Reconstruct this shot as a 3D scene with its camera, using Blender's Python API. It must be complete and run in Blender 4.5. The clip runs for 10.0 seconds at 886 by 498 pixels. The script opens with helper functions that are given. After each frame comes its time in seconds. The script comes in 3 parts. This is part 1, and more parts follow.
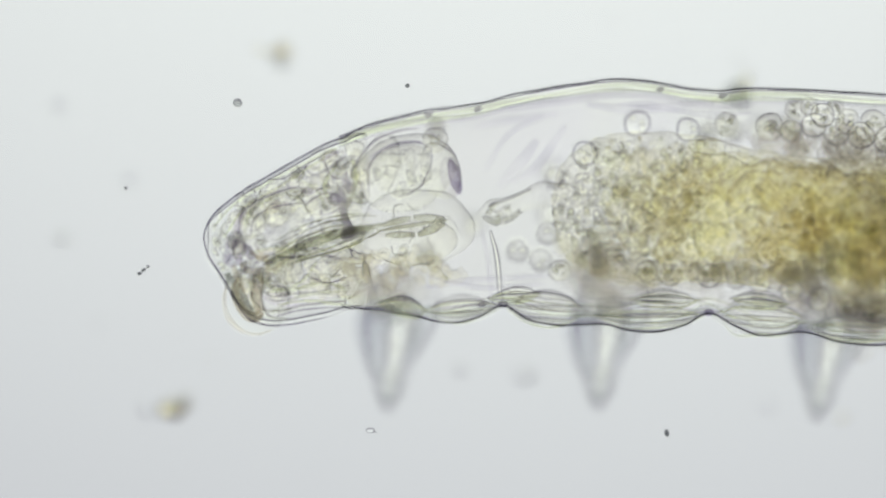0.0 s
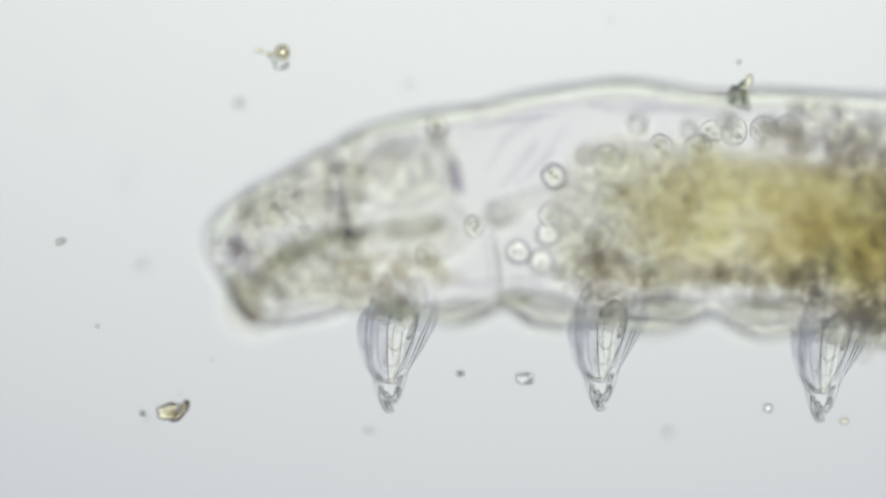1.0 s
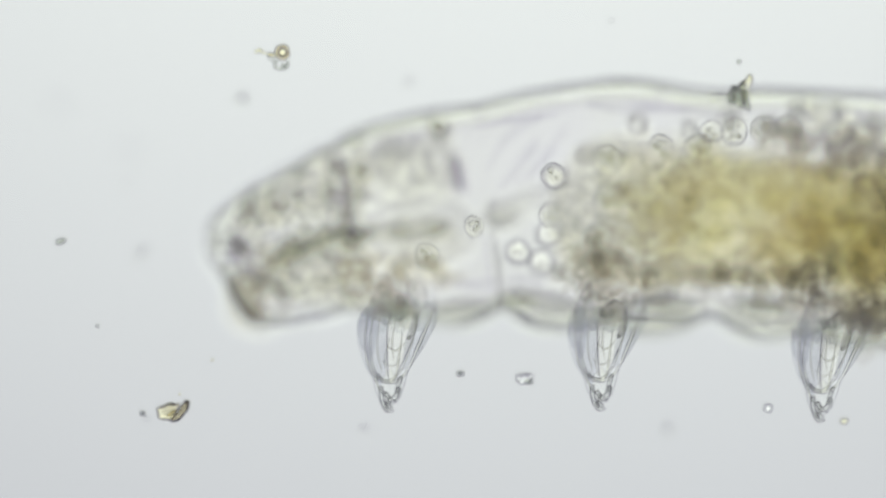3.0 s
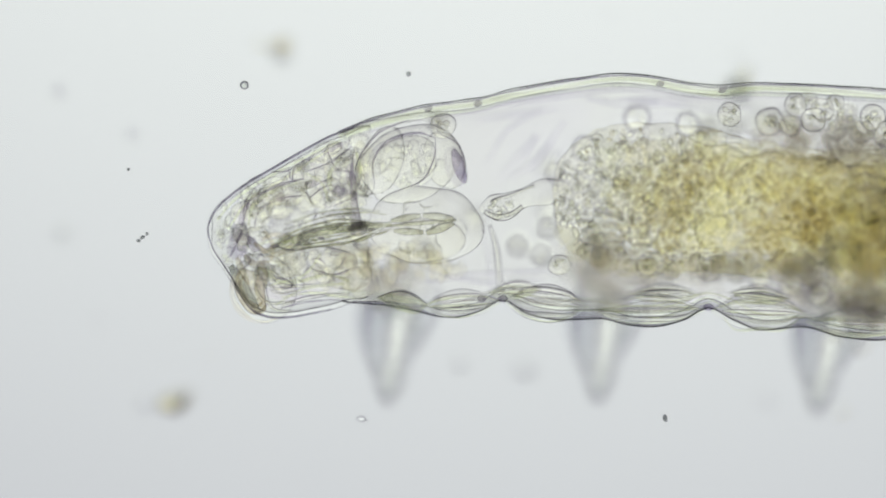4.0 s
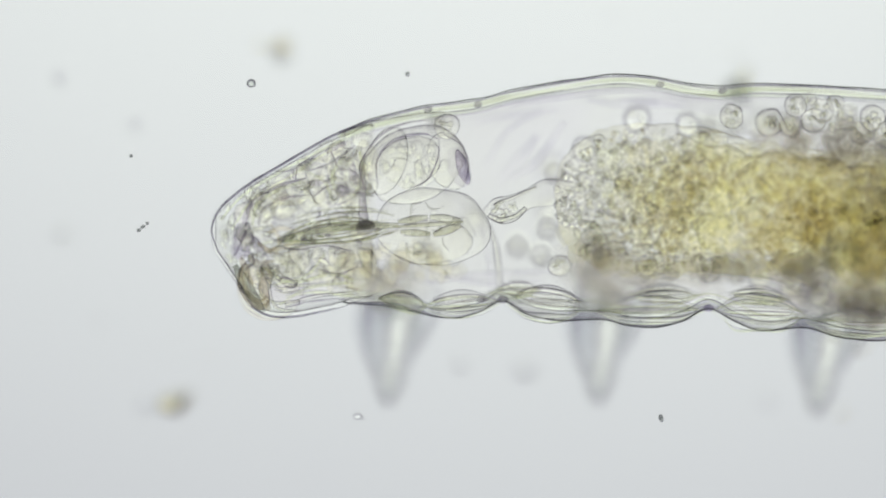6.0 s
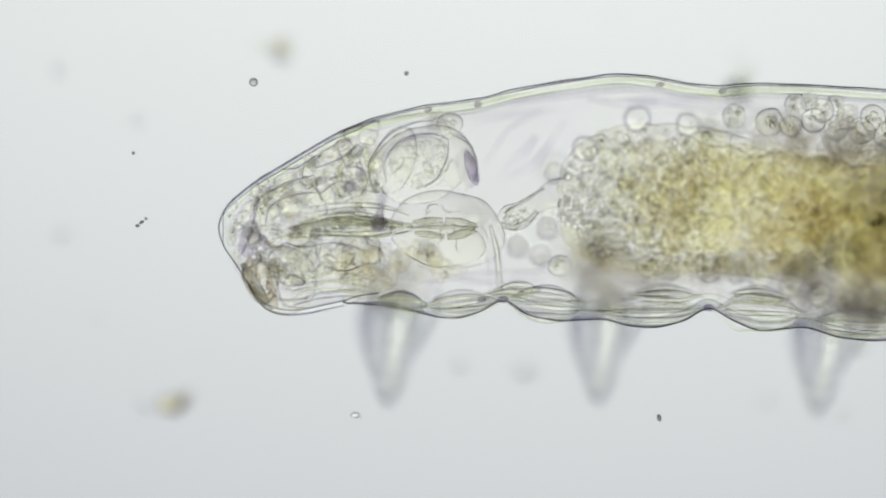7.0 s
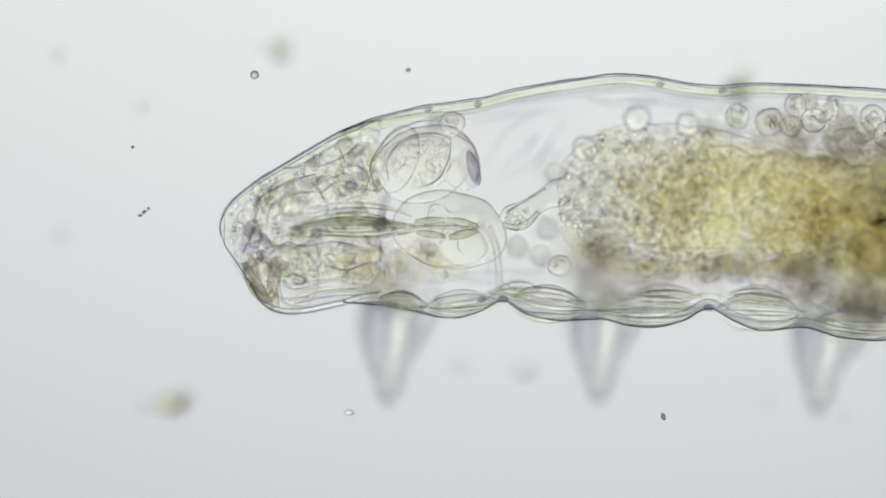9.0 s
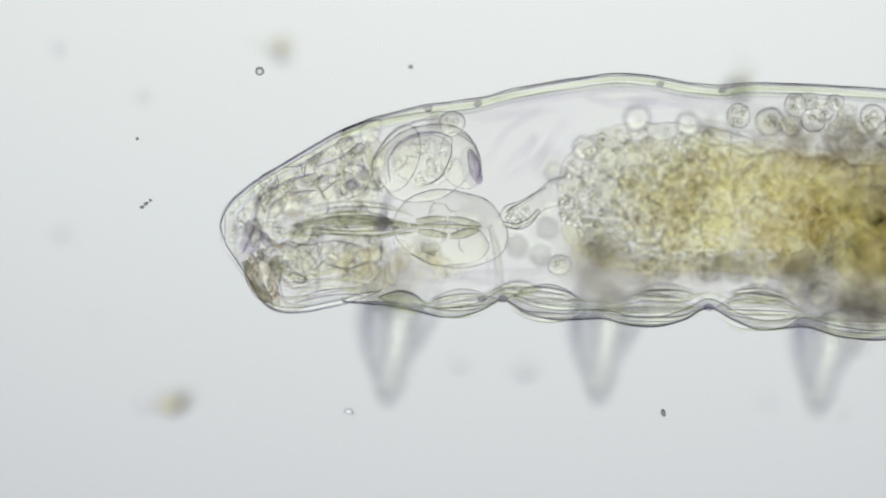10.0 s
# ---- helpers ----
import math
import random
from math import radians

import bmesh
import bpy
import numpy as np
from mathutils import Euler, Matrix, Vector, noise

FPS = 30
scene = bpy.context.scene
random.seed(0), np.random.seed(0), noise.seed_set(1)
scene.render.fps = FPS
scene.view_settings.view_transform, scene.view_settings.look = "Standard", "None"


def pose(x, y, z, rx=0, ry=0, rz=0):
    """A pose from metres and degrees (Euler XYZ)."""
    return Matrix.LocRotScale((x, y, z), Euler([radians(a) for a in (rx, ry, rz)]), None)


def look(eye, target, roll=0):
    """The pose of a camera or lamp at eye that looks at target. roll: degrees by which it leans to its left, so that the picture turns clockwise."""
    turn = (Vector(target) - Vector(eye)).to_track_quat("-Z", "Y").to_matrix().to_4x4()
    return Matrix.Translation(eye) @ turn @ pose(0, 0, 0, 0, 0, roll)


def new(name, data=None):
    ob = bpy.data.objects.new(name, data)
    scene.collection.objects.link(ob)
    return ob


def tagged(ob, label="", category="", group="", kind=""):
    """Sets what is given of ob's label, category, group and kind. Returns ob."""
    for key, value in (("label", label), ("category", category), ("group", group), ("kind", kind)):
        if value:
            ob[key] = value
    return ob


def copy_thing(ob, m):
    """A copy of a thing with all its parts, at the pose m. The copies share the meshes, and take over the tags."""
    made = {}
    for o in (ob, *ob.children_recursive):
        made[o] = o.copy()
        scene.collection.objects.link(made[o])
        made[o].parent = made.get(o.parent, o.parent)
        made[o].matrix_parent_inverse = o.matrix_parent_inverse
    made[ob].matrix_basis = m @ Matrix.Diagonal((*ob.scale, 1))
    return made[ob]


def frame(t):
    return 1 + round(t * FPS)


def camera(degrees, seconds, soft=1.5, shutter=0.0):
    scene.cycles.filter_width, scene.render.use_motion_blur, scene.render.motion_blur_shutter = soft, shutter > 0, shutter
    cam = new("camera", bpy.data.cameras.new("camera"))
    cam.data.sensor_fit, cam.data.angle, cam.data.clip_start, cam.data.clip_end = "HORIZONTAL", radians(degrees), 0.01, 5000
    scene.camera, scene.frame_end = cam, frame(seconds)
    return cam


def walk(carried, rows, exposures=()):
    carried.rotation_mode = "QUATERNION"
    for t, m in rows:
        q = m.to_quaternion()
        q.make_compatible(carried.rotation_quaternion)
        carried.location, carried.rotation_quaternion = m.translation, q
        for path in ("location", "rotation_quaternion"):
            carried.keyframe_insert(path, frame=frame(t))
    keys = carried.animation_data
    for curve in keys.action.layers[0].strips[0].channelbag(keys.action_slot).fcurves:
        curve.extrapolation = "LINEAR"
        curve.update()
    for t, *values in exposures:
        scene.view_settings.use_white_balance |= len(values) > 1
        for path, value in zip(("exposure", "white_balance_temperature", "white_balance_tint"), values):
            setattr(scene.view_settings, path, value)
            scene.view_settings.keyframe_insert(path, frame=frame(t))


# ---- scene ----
# Micrographs have no metres: the specimen is built as a model in which 1 micrometre is 1 centimetre.
# All plans below are in micrometres; U turns them into the model's metres.
U = 0.01
FIELD = 392.0            # width of the field of view
REACH = 6000.0           # from the lens to its plane of sharp focus
cam = camera(math.degrees(2 * math.atan(FIELD / 2 / REACH)), 10.0, soft=1.9)
CONE = 0.25              # width of the lens opening over its distance
cam.data.dof.use_dof = True
cam.data.dof.focus_distance = REACH * U
cam.data.dof.aperture_fstop = cam.data.lens * 1e-3 / (CONE * REACH * U)


def focus(t, height, drift):
    """The objective looks straight down; height is its plane of focus above the slide."""
    return t, pose(0, drift * U, (height + REACH) * U)


walk(cam, [
    focus(0.0, 46, 2.2), focus(0.3, 47, 2.0), focus(0.4, 45, 2.2), focus(0.5, 19, 3.2), focus(0.6, -2, 3.6), focus(0.7, 1, 3.6),
    focus(0.9, 14, 3.6), focus(1.1, 15, 3.6), focus(1.3, 10, 4.0), focus(1.5, 6, 4.2), focus(1.8, -1, 4.4), focus(2.1, -4, 4.5), focus(2.4, 3, 4.4), focus(2.7, 5, 4.4),
    focus(3.3, 28, 2.0), focus(3.8, 50, -0.4), focus(4.5, 52, 0.0), focus(5.5, 52, 0.0), focus(7.0, 49, 0.0), focus(7.5, 46, 0.2),
    focus(8.0, 48, 0.3), focus(8.2, 43, 0.5), focus(8.3, 35, 1.0), focus(8.5, 36, 0.8), focus(8.7, 43, 0.3), focus(8.9, 50, 0.0),
    focus(10.0, 52, -0.3)])
scene.cycles.max_bounces = 64
scene.cycles.transmission_bounces = 64
scene.cycles.transparent_max_bounces = 64

# ---- light: the condenser under the slide, an added violet lamp, and a dim room ----
world = bpy.data.worlds.new("room")
world.use_nodes = True
world.node_tree.nodes["Background"].inputs["Color"].default_value = (0.92, 0.96, 0.98, 1)
world.node_tree.nodes["Background"].inputs["Strength"].default_value = 0.08
scene.world = world



def condenser(name, colour, spread, peak, below, uneven):
    """One colour band of light from under the slide: its cone's angle and its radiance along the axis."""
    lamp = bpy.data.lights.new(name, "AREA")
    lamp.shape, lamp.size, lamp.spread = "SQUARE", 2000 * U, radians(spread)
    lamp.color = colour
    half = lamp.spread / 2
    lamp.energy = peak * lamp.size ** 2 * math.pi * (math.tan(half) - half) / math.tan(half)
    lamp.use_nodes = True
    tree = lamp.node_tree
    where = tree.nodes.new("ShaderNodeNewGeometry")
    split = tree.nodes.new("ShaderNodeSeparateXYZ")
    slope = tree.nodes.new("ShaderNodeMapRange")
    slope.inputs["From Min"].default_value, slope.inputs["From Max"].default_value = -110 * U, 110 * U
    slope.inputs["To Min"].default_value, slope.inputs["To Max"].default_value = 1 - uneven, 1 + uneven
    slope.clamp = False
    tree.links.new(where.outputs["Position"], split.inputs[0])
    tree.links.new(split.outputs["Y"], slope.inputs["Value"])
    tree.links.new(slope.outputs["Result"], tree.nodes["Emission"].inputs["Strength"])
    ob = new(name, lamp)
    # a little off its axis, so that slopes to one side shine and to the other darken
    ob.matrix_world = look((0, 0, below * U), (-0.009 * U, -0.05 * U, (below + 1) * U))
    return ob


# a wider violet lamp is added to the yellow-green one, to tint dark edges
condenser("condenser_lamp", (0.888, 0.985, 0.772), 18.5, 1.105, -450, 0.085)
condenser("violet_fringe_lamp", (0.73, 0.68, 1.0), 36, 0.44, -460, 0.0)


# ---- materials ----
def material(name):
    m = bpy.data.materials.new(name)
    m.use_nodes = True
    m.node_tree.nodes.clear()
    return m, m.node_tree.nodes, m.node_tree.links


def mapped(nodes, links, scale):
    """Noise at so many ripples per micrometre, in the thing's own space."""
    tc = nodes.new("ShaderNodeTexCoord")
    n = nodes.new("ShaderNodeTexNoise")
    n.inputs["Scale"].default_value = scale / U
    n.inputs["Detail"].default_value = 3
    links.new(tc.outputs["Object"], n.inputs["Vector"])
    return n


def clear(name, tint, ior, deep=None, grain=0.1, relief=0.0, islands=False, relief_grain=None):
    """Watery tissue: bends light by a small index step and tints it; deep is its second colour."""
    m, nodes, links = material(name)
    out = nodes.new("ShaderNodeOutputMaterial")
    bend = nodes.new("ShaderNodeBsdfRefraction")
    bend.inputs["Roughness"].default_value = 0.0
    bend.inputs["IOR"].default_value = ior
    bend.inputs["Color"].default_value = (*tint, 1)
    if deep:
        mix = nodes.new("ShaderNodeMix")
        mix.data_type = "RGBA"
        mix.inputs[6].default_value, mix.inputs[7].default_value = (*tint, 1), (*deep, 1)
        n = mapped(nodes, links, grain)
        ramp = nodes.new("ShaderNodeMapRange")
        ramp.inputs["From Min"].default_value, ramp.inputs["From Max"].default_value = 0.38, 0.64
        if islands:
            geo = nodes.new("ShaderNodeNewGeometry")
            add = nodes.new("ShaderNodeMath")
            add.operation = "MULTIPLY_ADD"
            add.inputs[1].default_value = 0.3
            links.new(geo.outputs["Random Per Island"], add.inputs[0])
            links.new(n.outputs["Fac"], add.inputs[2])
            ramp.inputs["From Min"].default_value, ramp.inputs["From Max"].default_value = 0.58, 0.86
            links.new(add.outputs[0], ramp.inputs["Value"])
        else:
            links.new(n.outputs["Fac"], ramp.inputs["Value"])
        links.new(ramp.outputs["Result"], mix.inputs["Factor"])
        links.new(mix.outputs[2], bend.inputs["Color"])
    if relief:
        n2 = mapped(nodes, links, relief_grain or grain)
        b = nodes.new("ShaderNodeBump")
        b.inputs["Strength"].default_value = 1.0
        b.inputs["Distance"].default_value = relief * U
        links.new(n2.outputs["Fac"], b.inputs["Height"])
        links.new(b.outputs["Normal"], bend.inputs["Normal"])
    links.new(bend.outputs[0], out.inputs["Surface"])
    return m


GLASS = clear("slide_glass", (1, 1, 1), 1.14)
CUTICLE = clear("cuticle", (1.0, 1.0, 0.992), 1.012, (0.996, 0.998, 0.983), 0.03, 0.2, relief_grain=0.07)
CAVITY = clear("body_fluid", (0.999, 0.991, 1.0), 1.001, (0.989, 0.977, 1.0), 0.02, 0.5, relief_grain=0.05)
SKIN = clear("outer_skin", (1.0, 1.0, 0.994), 1.01, (0.996, 0.998, 0.983), 0.03, 0.2, relief_grain=0.07)
TISSUE = clear("tissue", (1.0, 1.0, 0.99), 1.0105, (0.991, 0.991, 0.968), 0.06, 1.4, relief_grain=0.24)
MUSCLE = clear("muscle", (0.99, 0.996, 0.955), 1.014, (0.962, 0.975, 0.905), 0.05, 0.3, relief_grain=0.2)
WALL = clear("wall_muscle", (0.985, 0.99, 0.95), 1.006, (0.957, 0.968, 0.905), 0.04, 0.3, relief_grain=0.2)
CELL = clear("cell", (0.998, 0.998, 0.985), 1.018, (0.982, 0.98, 0.95), 0.15, 0.8, relief_grain=0.3)
LEGSKIN = clear("leg_skin", (0.993, 0.996, 1.0), 1.014, (0.99, 0.992, 0.99), 0.05, 0.3, relief_grain=0.12)
FIBRE = clear("fibre", (0.998, 0.998, 0.984), 1.065, (0.975, 0.976, 0.945), 0.1, 0.2, relief_grain=0.2)
GRANULE = clear("granule", (0.999, 0.999, 0.988), 1.016, (0.965, 0.967, 0.94), 0.2, islands=True)
LOBE = clear("lobe", (1.0, 1.0, 0.982), 1.0068, (0.989, 0.986, 0.958), 0.08, 2.0, relief_grain=0.35)
EYE = clear("eye_pigment", (0.86, 0.84, 0.88), 1.02, (0.71, 0.682, 0.765), 0.2)
AMBER = clear("amber", (0.955, 0.943, 0.905), 1.014, (0.84, 0.81, 0.745), 0.12, 0.5)
SHEATH = clear("sheath", (0.965, 0.966, 0.948), 1.005, (0.905, 0.908, 0.882), 0.08, 1.0, relief_grain=0.15)
# tint for the dark sides that refraction gives a leg
FLANKSHADE = clear("flank_shade", (0.945, 0.946, 0.957), 1.0008, (0.88, 0.882, 0.90), 0.06, 0.8, relief_grain=0.15)
LEGTISSUE = clear("leg_tissue", (0.985, 0.987, 0.988), 1.006, (0.95, 0.956, 0.956), 0.1, 0.6, relief_grain=0.2)
LIPGREY = clear("lip_grey", (0.88, 0.885, 0.87), 1.014, (0.68, 0.69, 0.67), 0.15, 0.5)
GRAIN = clear("cell_grain", (0.985, 0.985, 0.965), 1.016, (0.945, 0.945, 0.92), 0.3)
DROPCELL = clear("clear_cell", (1.0, 1.0, 0.99), 1.022, (0.992, 0.992, 0.98), 0.15, 0.3, relief_grain=0.3)
LOWCELL = clear("low_cell", (0.985, 0.985, 0.972), 1.014, (0.95, 0.95, 0.93), 0.15, 0.8, relief_grain=0.3)
STREAK = clear("streak", (0.978, 0.974, 0.983), 1.003, (0.93, 0.925, 0.945), 0.05)
GUT = clear("gut_wall", (0.996, 0.994, 0.972), 1.0025, (0.984, 0.98, 0.94), 0.03, 1.2, relief_grain=0.12)
SALIVA = clear("gland_cloud", (0.995, 0.993, 0.98), 1.004, (0.975, 0.97, 0.95), 0.05, 1.5, relief_grain=0.2)
BULK = clear("gut_bulk", (0.998, 0.995, 0.974), 1.003, (0.984, 0.974, 0.93), 0.03, 1.0, relief_grain=0.2)
CLAW = clear("claw", (0.92, 0.92, 0.915), 1.06, (0.72, 0.72, 0.72), 0.3)
BROWNISH = clear("brown_bulk", (0.985, 0.978, 0.955), 1.003, (0.94, 0.926, 0.888), 0.03, 1.0, relief_grain=0.12)
CREAM = clear("cream", (1.0, 0.997, 0.978), 1.024)
FOOD = clear("gut_food", (1.0, 1.0, 0.986), 1.0042, (0.972, 0.964, 0.928), 0.03, 0.3, islands=True)
CLUMP = clear("food_clump", (1.0, 0.999, 0.97), 1.0018, (0.97, 0.962, 0.928), 0.03, 0.8, islands=True, relief_grain=0.15)
STYLET = clear("stylet", (0.925, 0.928, 0.88), 1.026, (0.80, 0.80, 0.73), 0.08, 0.3)
# tint for the dark violet rim that refraction leaves on an outline
EDGE = clear("dark_edge", (0.72, 0.70, 0.75), 1.01, (0.52, 0.50, 0.57), 0.06)
LILAC = clear("lilac_patch", (0.935, 0.922, 0.952), 1.004, (0.85, 0.836, 0.885), 0.12, 0.4)
# violet tint, also for shade painted into folds, creases and edges
PURPLE = clear("pigment", (0.88, 0.868, 0.89), 1.02, (0.72, 0.703, 0.75), 0.1)
BROWN = clear("lip_skin", (0.995, 0.988, 0.965), 1.009, (0.965, 0.945, 0.90), 0.1, 0.8)
GLAND = clear("gland", (0.988, 0.986, 0.982), 1.0015, (0.937, 0.934, 0.926), 0.05, 0.9, relief_grain=0.12)
CLOUD = clear("grey_brown_tissue", (0.976, 0.973, 0.967), 1.001, (0.936, 0.931, 0.92), 0.05)
GRIT = clear("grit", (0.985, 0.972, 0.86), 1.07, (0.94, 0.905, 0.74), 0.12, 0.9)
FLINT = clear("flint", (0.84, 0.81, 0.71), 1.11, (0.63, 0.59, 0.48), 0.2, 0.8)
HUSK = clear("brown_husk", (0.92, 0.89, 0.80), 1.07, (0.78, 0.73, 0.60), 0.3, 0.5)
SHARD = clear("shard", (0.88, 0.89, 0.86), 1.05, (0.62, 0.64, 0.60), 0.25, 1.0)
CRUMB = clear("crumb", (0.975, 0.97, 0.91), 1.03, (0.89, 0.87, 0.72), 0.12, 0.4)
SPECK = clear("speck", (0.68, 0.69, 0.68), 1.06, (0.5, 0.51, 0.51), 0.3)
HAZE = clear("pale_speck", (0.96, 0.96, 0.96), 1.01, (0.93, 0.93, 0.935), 0.2)
RING = clear("ring", (0.90, 0.91, 0.89), 1.08)
DROP = clear("droplet", (0.99, 0.99, 0.99), 1.04)


# ---- shaping ----
def P(x, y, z=0.0):
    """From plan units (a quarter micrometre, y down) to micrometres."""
    return Vector(((x - 784) / 4, (441 - y) / 4, z))


def smooth_line(points, n):
    """A smooth line of n points through the given ones."""
    p = [Vector(q) for q in points]
    p = [p[0] * 2 - p[1], *p, p[-1] * 2 - p[-2]]
    out = []
    for i in range(n):
        s = i / (n - 1) * (len(p) - 3)
        k = min(int(s), len(p) - 4)
        f = s - k
        a, b, c, d = p[k:k + 4]
        out.append(0.5 * (2 * b + (c - a) * f + (2 * a - 5 * b + 4 * c - d) * f * f + (3 * b - a - 3 * c + d) * f ** 3))
    return out


def part(name, bm, mat, parent=None, label="", at=None, flat=False):
    """One mesh object, its shape in micrometres about its own origin at."""
    bmesh.ops.recalc_face_normals(bm, faces=bm.faces)
    bm.transform(Matrix.Scale(U, 4))
    me = bpy.data.meshes.new(name)
    bm.to_mesh(me)
    bm.free()
    if not flat:
        for poly in me.polygons:
            poly.use_smooth = True
    me.materials.append(mat)
    ob = new(name, me)
    ob.parent = parent
    if at is not None:
        ob.location = Vector(at) * U
    return tagged(ob, label)


def rings(bm, rows, close=True):
    """Skins a list of rings of points; capped at both ends, or at its front or end alone."""
    made = [[bm.verts.new(v) for v in row] for row in rows]
    for a, b in zip(made, made[1:]):
        for i in range(len(a)):
            j = (i + 1) % len(a)
            bm.faces.new((a[i], a[j], b[j], b[i]))
    if close and close != "end":
        bm.faces.new(made[0][::-1])
    if close and close != "front":
        bm.faces.new(made[-1])
    return bm


def tube(path, radii, sides=12, n=24, squash=1.0, close=True, bm=None):
    """A round rod along a smooth path, with radii given evenly along it."""
    line = smooth_line(path, n)
    size = [r.x for r in smooth_line([(r, 0, 0) for r in radii], n)]
    rows = []
    for i, p in enumerate(line):
        d = (line[min(i + 1, n - 1)] - line[max(i - 1, 0)]).normalized()
        side = d.cross(Vector((0, 0, 1)))
        side = side.normalized() if side.length > 1e-4 else Vector((1, 0, 0))
        up = side.cross(d).normalized()
        r = max(size[i], 0.05)
        rows.append([p + side * (math.cos(a) * r) + up * (math.sin(a) * r * squash)
                     for a in (2 * math.pi * k / sides for k in range(sides))])
    return rings(bm or bmesh.new(), rows, close)


def blob(centre, semi, turn=0.0, rough=0.0, grain=0.15, seed=0.0, detail=3, bm=None):
    """A rounded lump: semi-axes, turned in the plane, with an uneven skin."""
    bm = bm or bmesh.new()
    made = bmesh.ops.create_icosphere(bm, subdivisions=detail, radius=1.0)["verts"]
    c, t = Vector(centre), Matrix.Rotation(radians(turn), 3, "Z")
    for v in made:
        d = v.co.normalized()
        p = t @ Vector((d.x * semi[0], d.y * semi[1], d.z * semi[2]))
        if rough:
            p *= 1 + rough * noise.noise(p * grain + Vector((seed * 7.3, seed * 3.1, seed)))
        v.co = c + p
    return bm


def hull(top, bottom, zc, depth, x0, x1, n, sides=40, inset=0.0, origin=(0, 0, 0), close=True, skin=0.0, shell=0.0, ripple=0.09):
    """A body of rounded sections between an upper and a lower outline (lists of x, y), solid or a skin of some thickness."""
    tops = smooth_line([(*q, 0) for q in top], 600)
    bots = smooth_line([(*q, 0) for q in bottom], 600)
    tx, ty = [q.x for q in tops], [q.y for q in tops]
    bx, by = [q.x for q in bots], [q.y for q in bots]
    o, bm = Vector(origin), bmesh.new()

    def sections(inward, start):
        rows = []
        for i in range(n):
            f = i / (n - 1)
            f = 0.5 - 0.5 * math.cos(math.pi * f) if close == "both" else (1 - math.cos(math.pi / 2 * f) if close == "front" else f)
            x = start + (x1 - start) * f
            thin = inset + (inward - inset) * min(1, (1 - f) * 7 + 0.02, 1 if close else f * 7 + 0.02)
            yt, yb = np.interp(x, tx, ty) + thin, np.interp(x, bx, by) - thin
            h = max((yb - yt) / 2, 0.2)
            row = []
            for k in range(sides):
                a = 2 * math.pi * k / sides
                p = P(x, (yt + yb) / 2 - h * math.cos(a), zc + depth * h / 4 * math.sin(a))
                if skin:
                    p += (p - P(x, (yt + yb) / 2, zc)).normalized() * skin * noise.noise(p * ripple)
                row.append(p - o)
            rows.append(row)
        return rows

    if not shell:
        return rings(bm, sections(inset, x0), True)
    capped = close == "front"
    outer = sections(inset, x0)
    inner = sections(inset + shell * 4, x0 + (shell * 4 if capped else 0))
    rings(bm, outer, "front" if capped else False)
    rings(bm, inner, "front" if capped else False)
    bm.verts.ensure_lookup_table()
    m = n * sides
    for first in ([(n - 1) * sides] if capped else [0, (n - 1) * sides]):
        for k in range(sides):
            j = (k + 1) % sides
            bm.faces.new([bm.verts[first + k], bm.verts[first + j], bm.verts[m + first + j], bm.verts[m + first + k]])
    return bm


def many(name, lumps, mat, parent, label=""):
    """Lots of small lumps in one mesh: centre, semi-axes, turn, seed, detail."""
    ball = {}
    for detail in (1, 2):
        b = bmesh.new()
        bmesh.ops.create_icosphere(b, subdivisions=detail, radius=1.0)
        b.verts.ensure_lookup_table()
        ball[detail] = [v.co.copy() for v in b.verts], [[v.index for v in f.verts] for f in b.faces]
        b.free()
    verts, faces = [], []
    for c, semi, turn, seed, detail in lumps:
        t, base = Matrix.Rotation(turn, 3, "Z"), len(verts)
        for d in ball[detail][0]:
            q = t @ Vector((d.x * semi[0], d.y * semi[1], d.z * semi[2]))
            q *= 1 + 0.75 * noise.noise(q * (1.5 / max(semi)) + Vector((seed, seed * 0.7, 0)))
            verts.append((c + q) * U)
        faces += [[base + i for i in f] for f in ball[detail][1]]
    me = bpy.data.meshes.new(name)
    me.from_pydata(verts, [], faces)
    for poly in me.polygons:
        poly.use_smooth = True
    me.materials.append(mat)
    ob = new(name, me)
    ob.parent = parent
    return tagged(ob, label, kind="stuff")


# ---- the slide ----
bm = bmesh.new()
bmesh.ops.create_cube(bm, size=1.0, matrix=Matrix.Translation((0, 0, -150)) @ Matrix.Diagonal((3600, 3600, 300, 1)))
slide = part("microscope_slide", bm, GLASS, flat=True)
slide.visible_shadow = False
tagged(slide, "clear glass microscope slide lit from below", "slide", kind="structure")

# ---- the animal ----
MID = 50.0
bear = new("tardigrade")
tagged(bear, "translucent pale tardigrade with yellow-green gut lying on the slide", "tardigrade")

TOP = [(560, 252), (600, 231), (650, 212), (700, 198), (760, 185), (840, 175), (900, 160), (960, 148), (1020, 138), (1090, 131),
       (1150, 134), (1210, 145), (1270, 152), (1330, 147), (1400, 148), (1480, 152), (1568, 158), (1700, 168), (1820, 195), (1920, 255), (1985, 340), (2000, 400)]
LOW = [(560, 545), (600, 541), (640, 538), (700, 545), (760, 559), (805, 563), (850, 552), (890, 534), (930, 556), (980, 568), (1030, 567), (1070, 568),
       (1110, 577), (1160, 580), (1210, 568), (1255, 547), (1300, 570), (1350, 586), (1400, 583), (1430, 582), (1480, 596), (1540, 604),
       (1600, 600), (1640, 585), (1700, 600), (1800, 580), (1900, 530), (1975, 460), (2000, 400)]
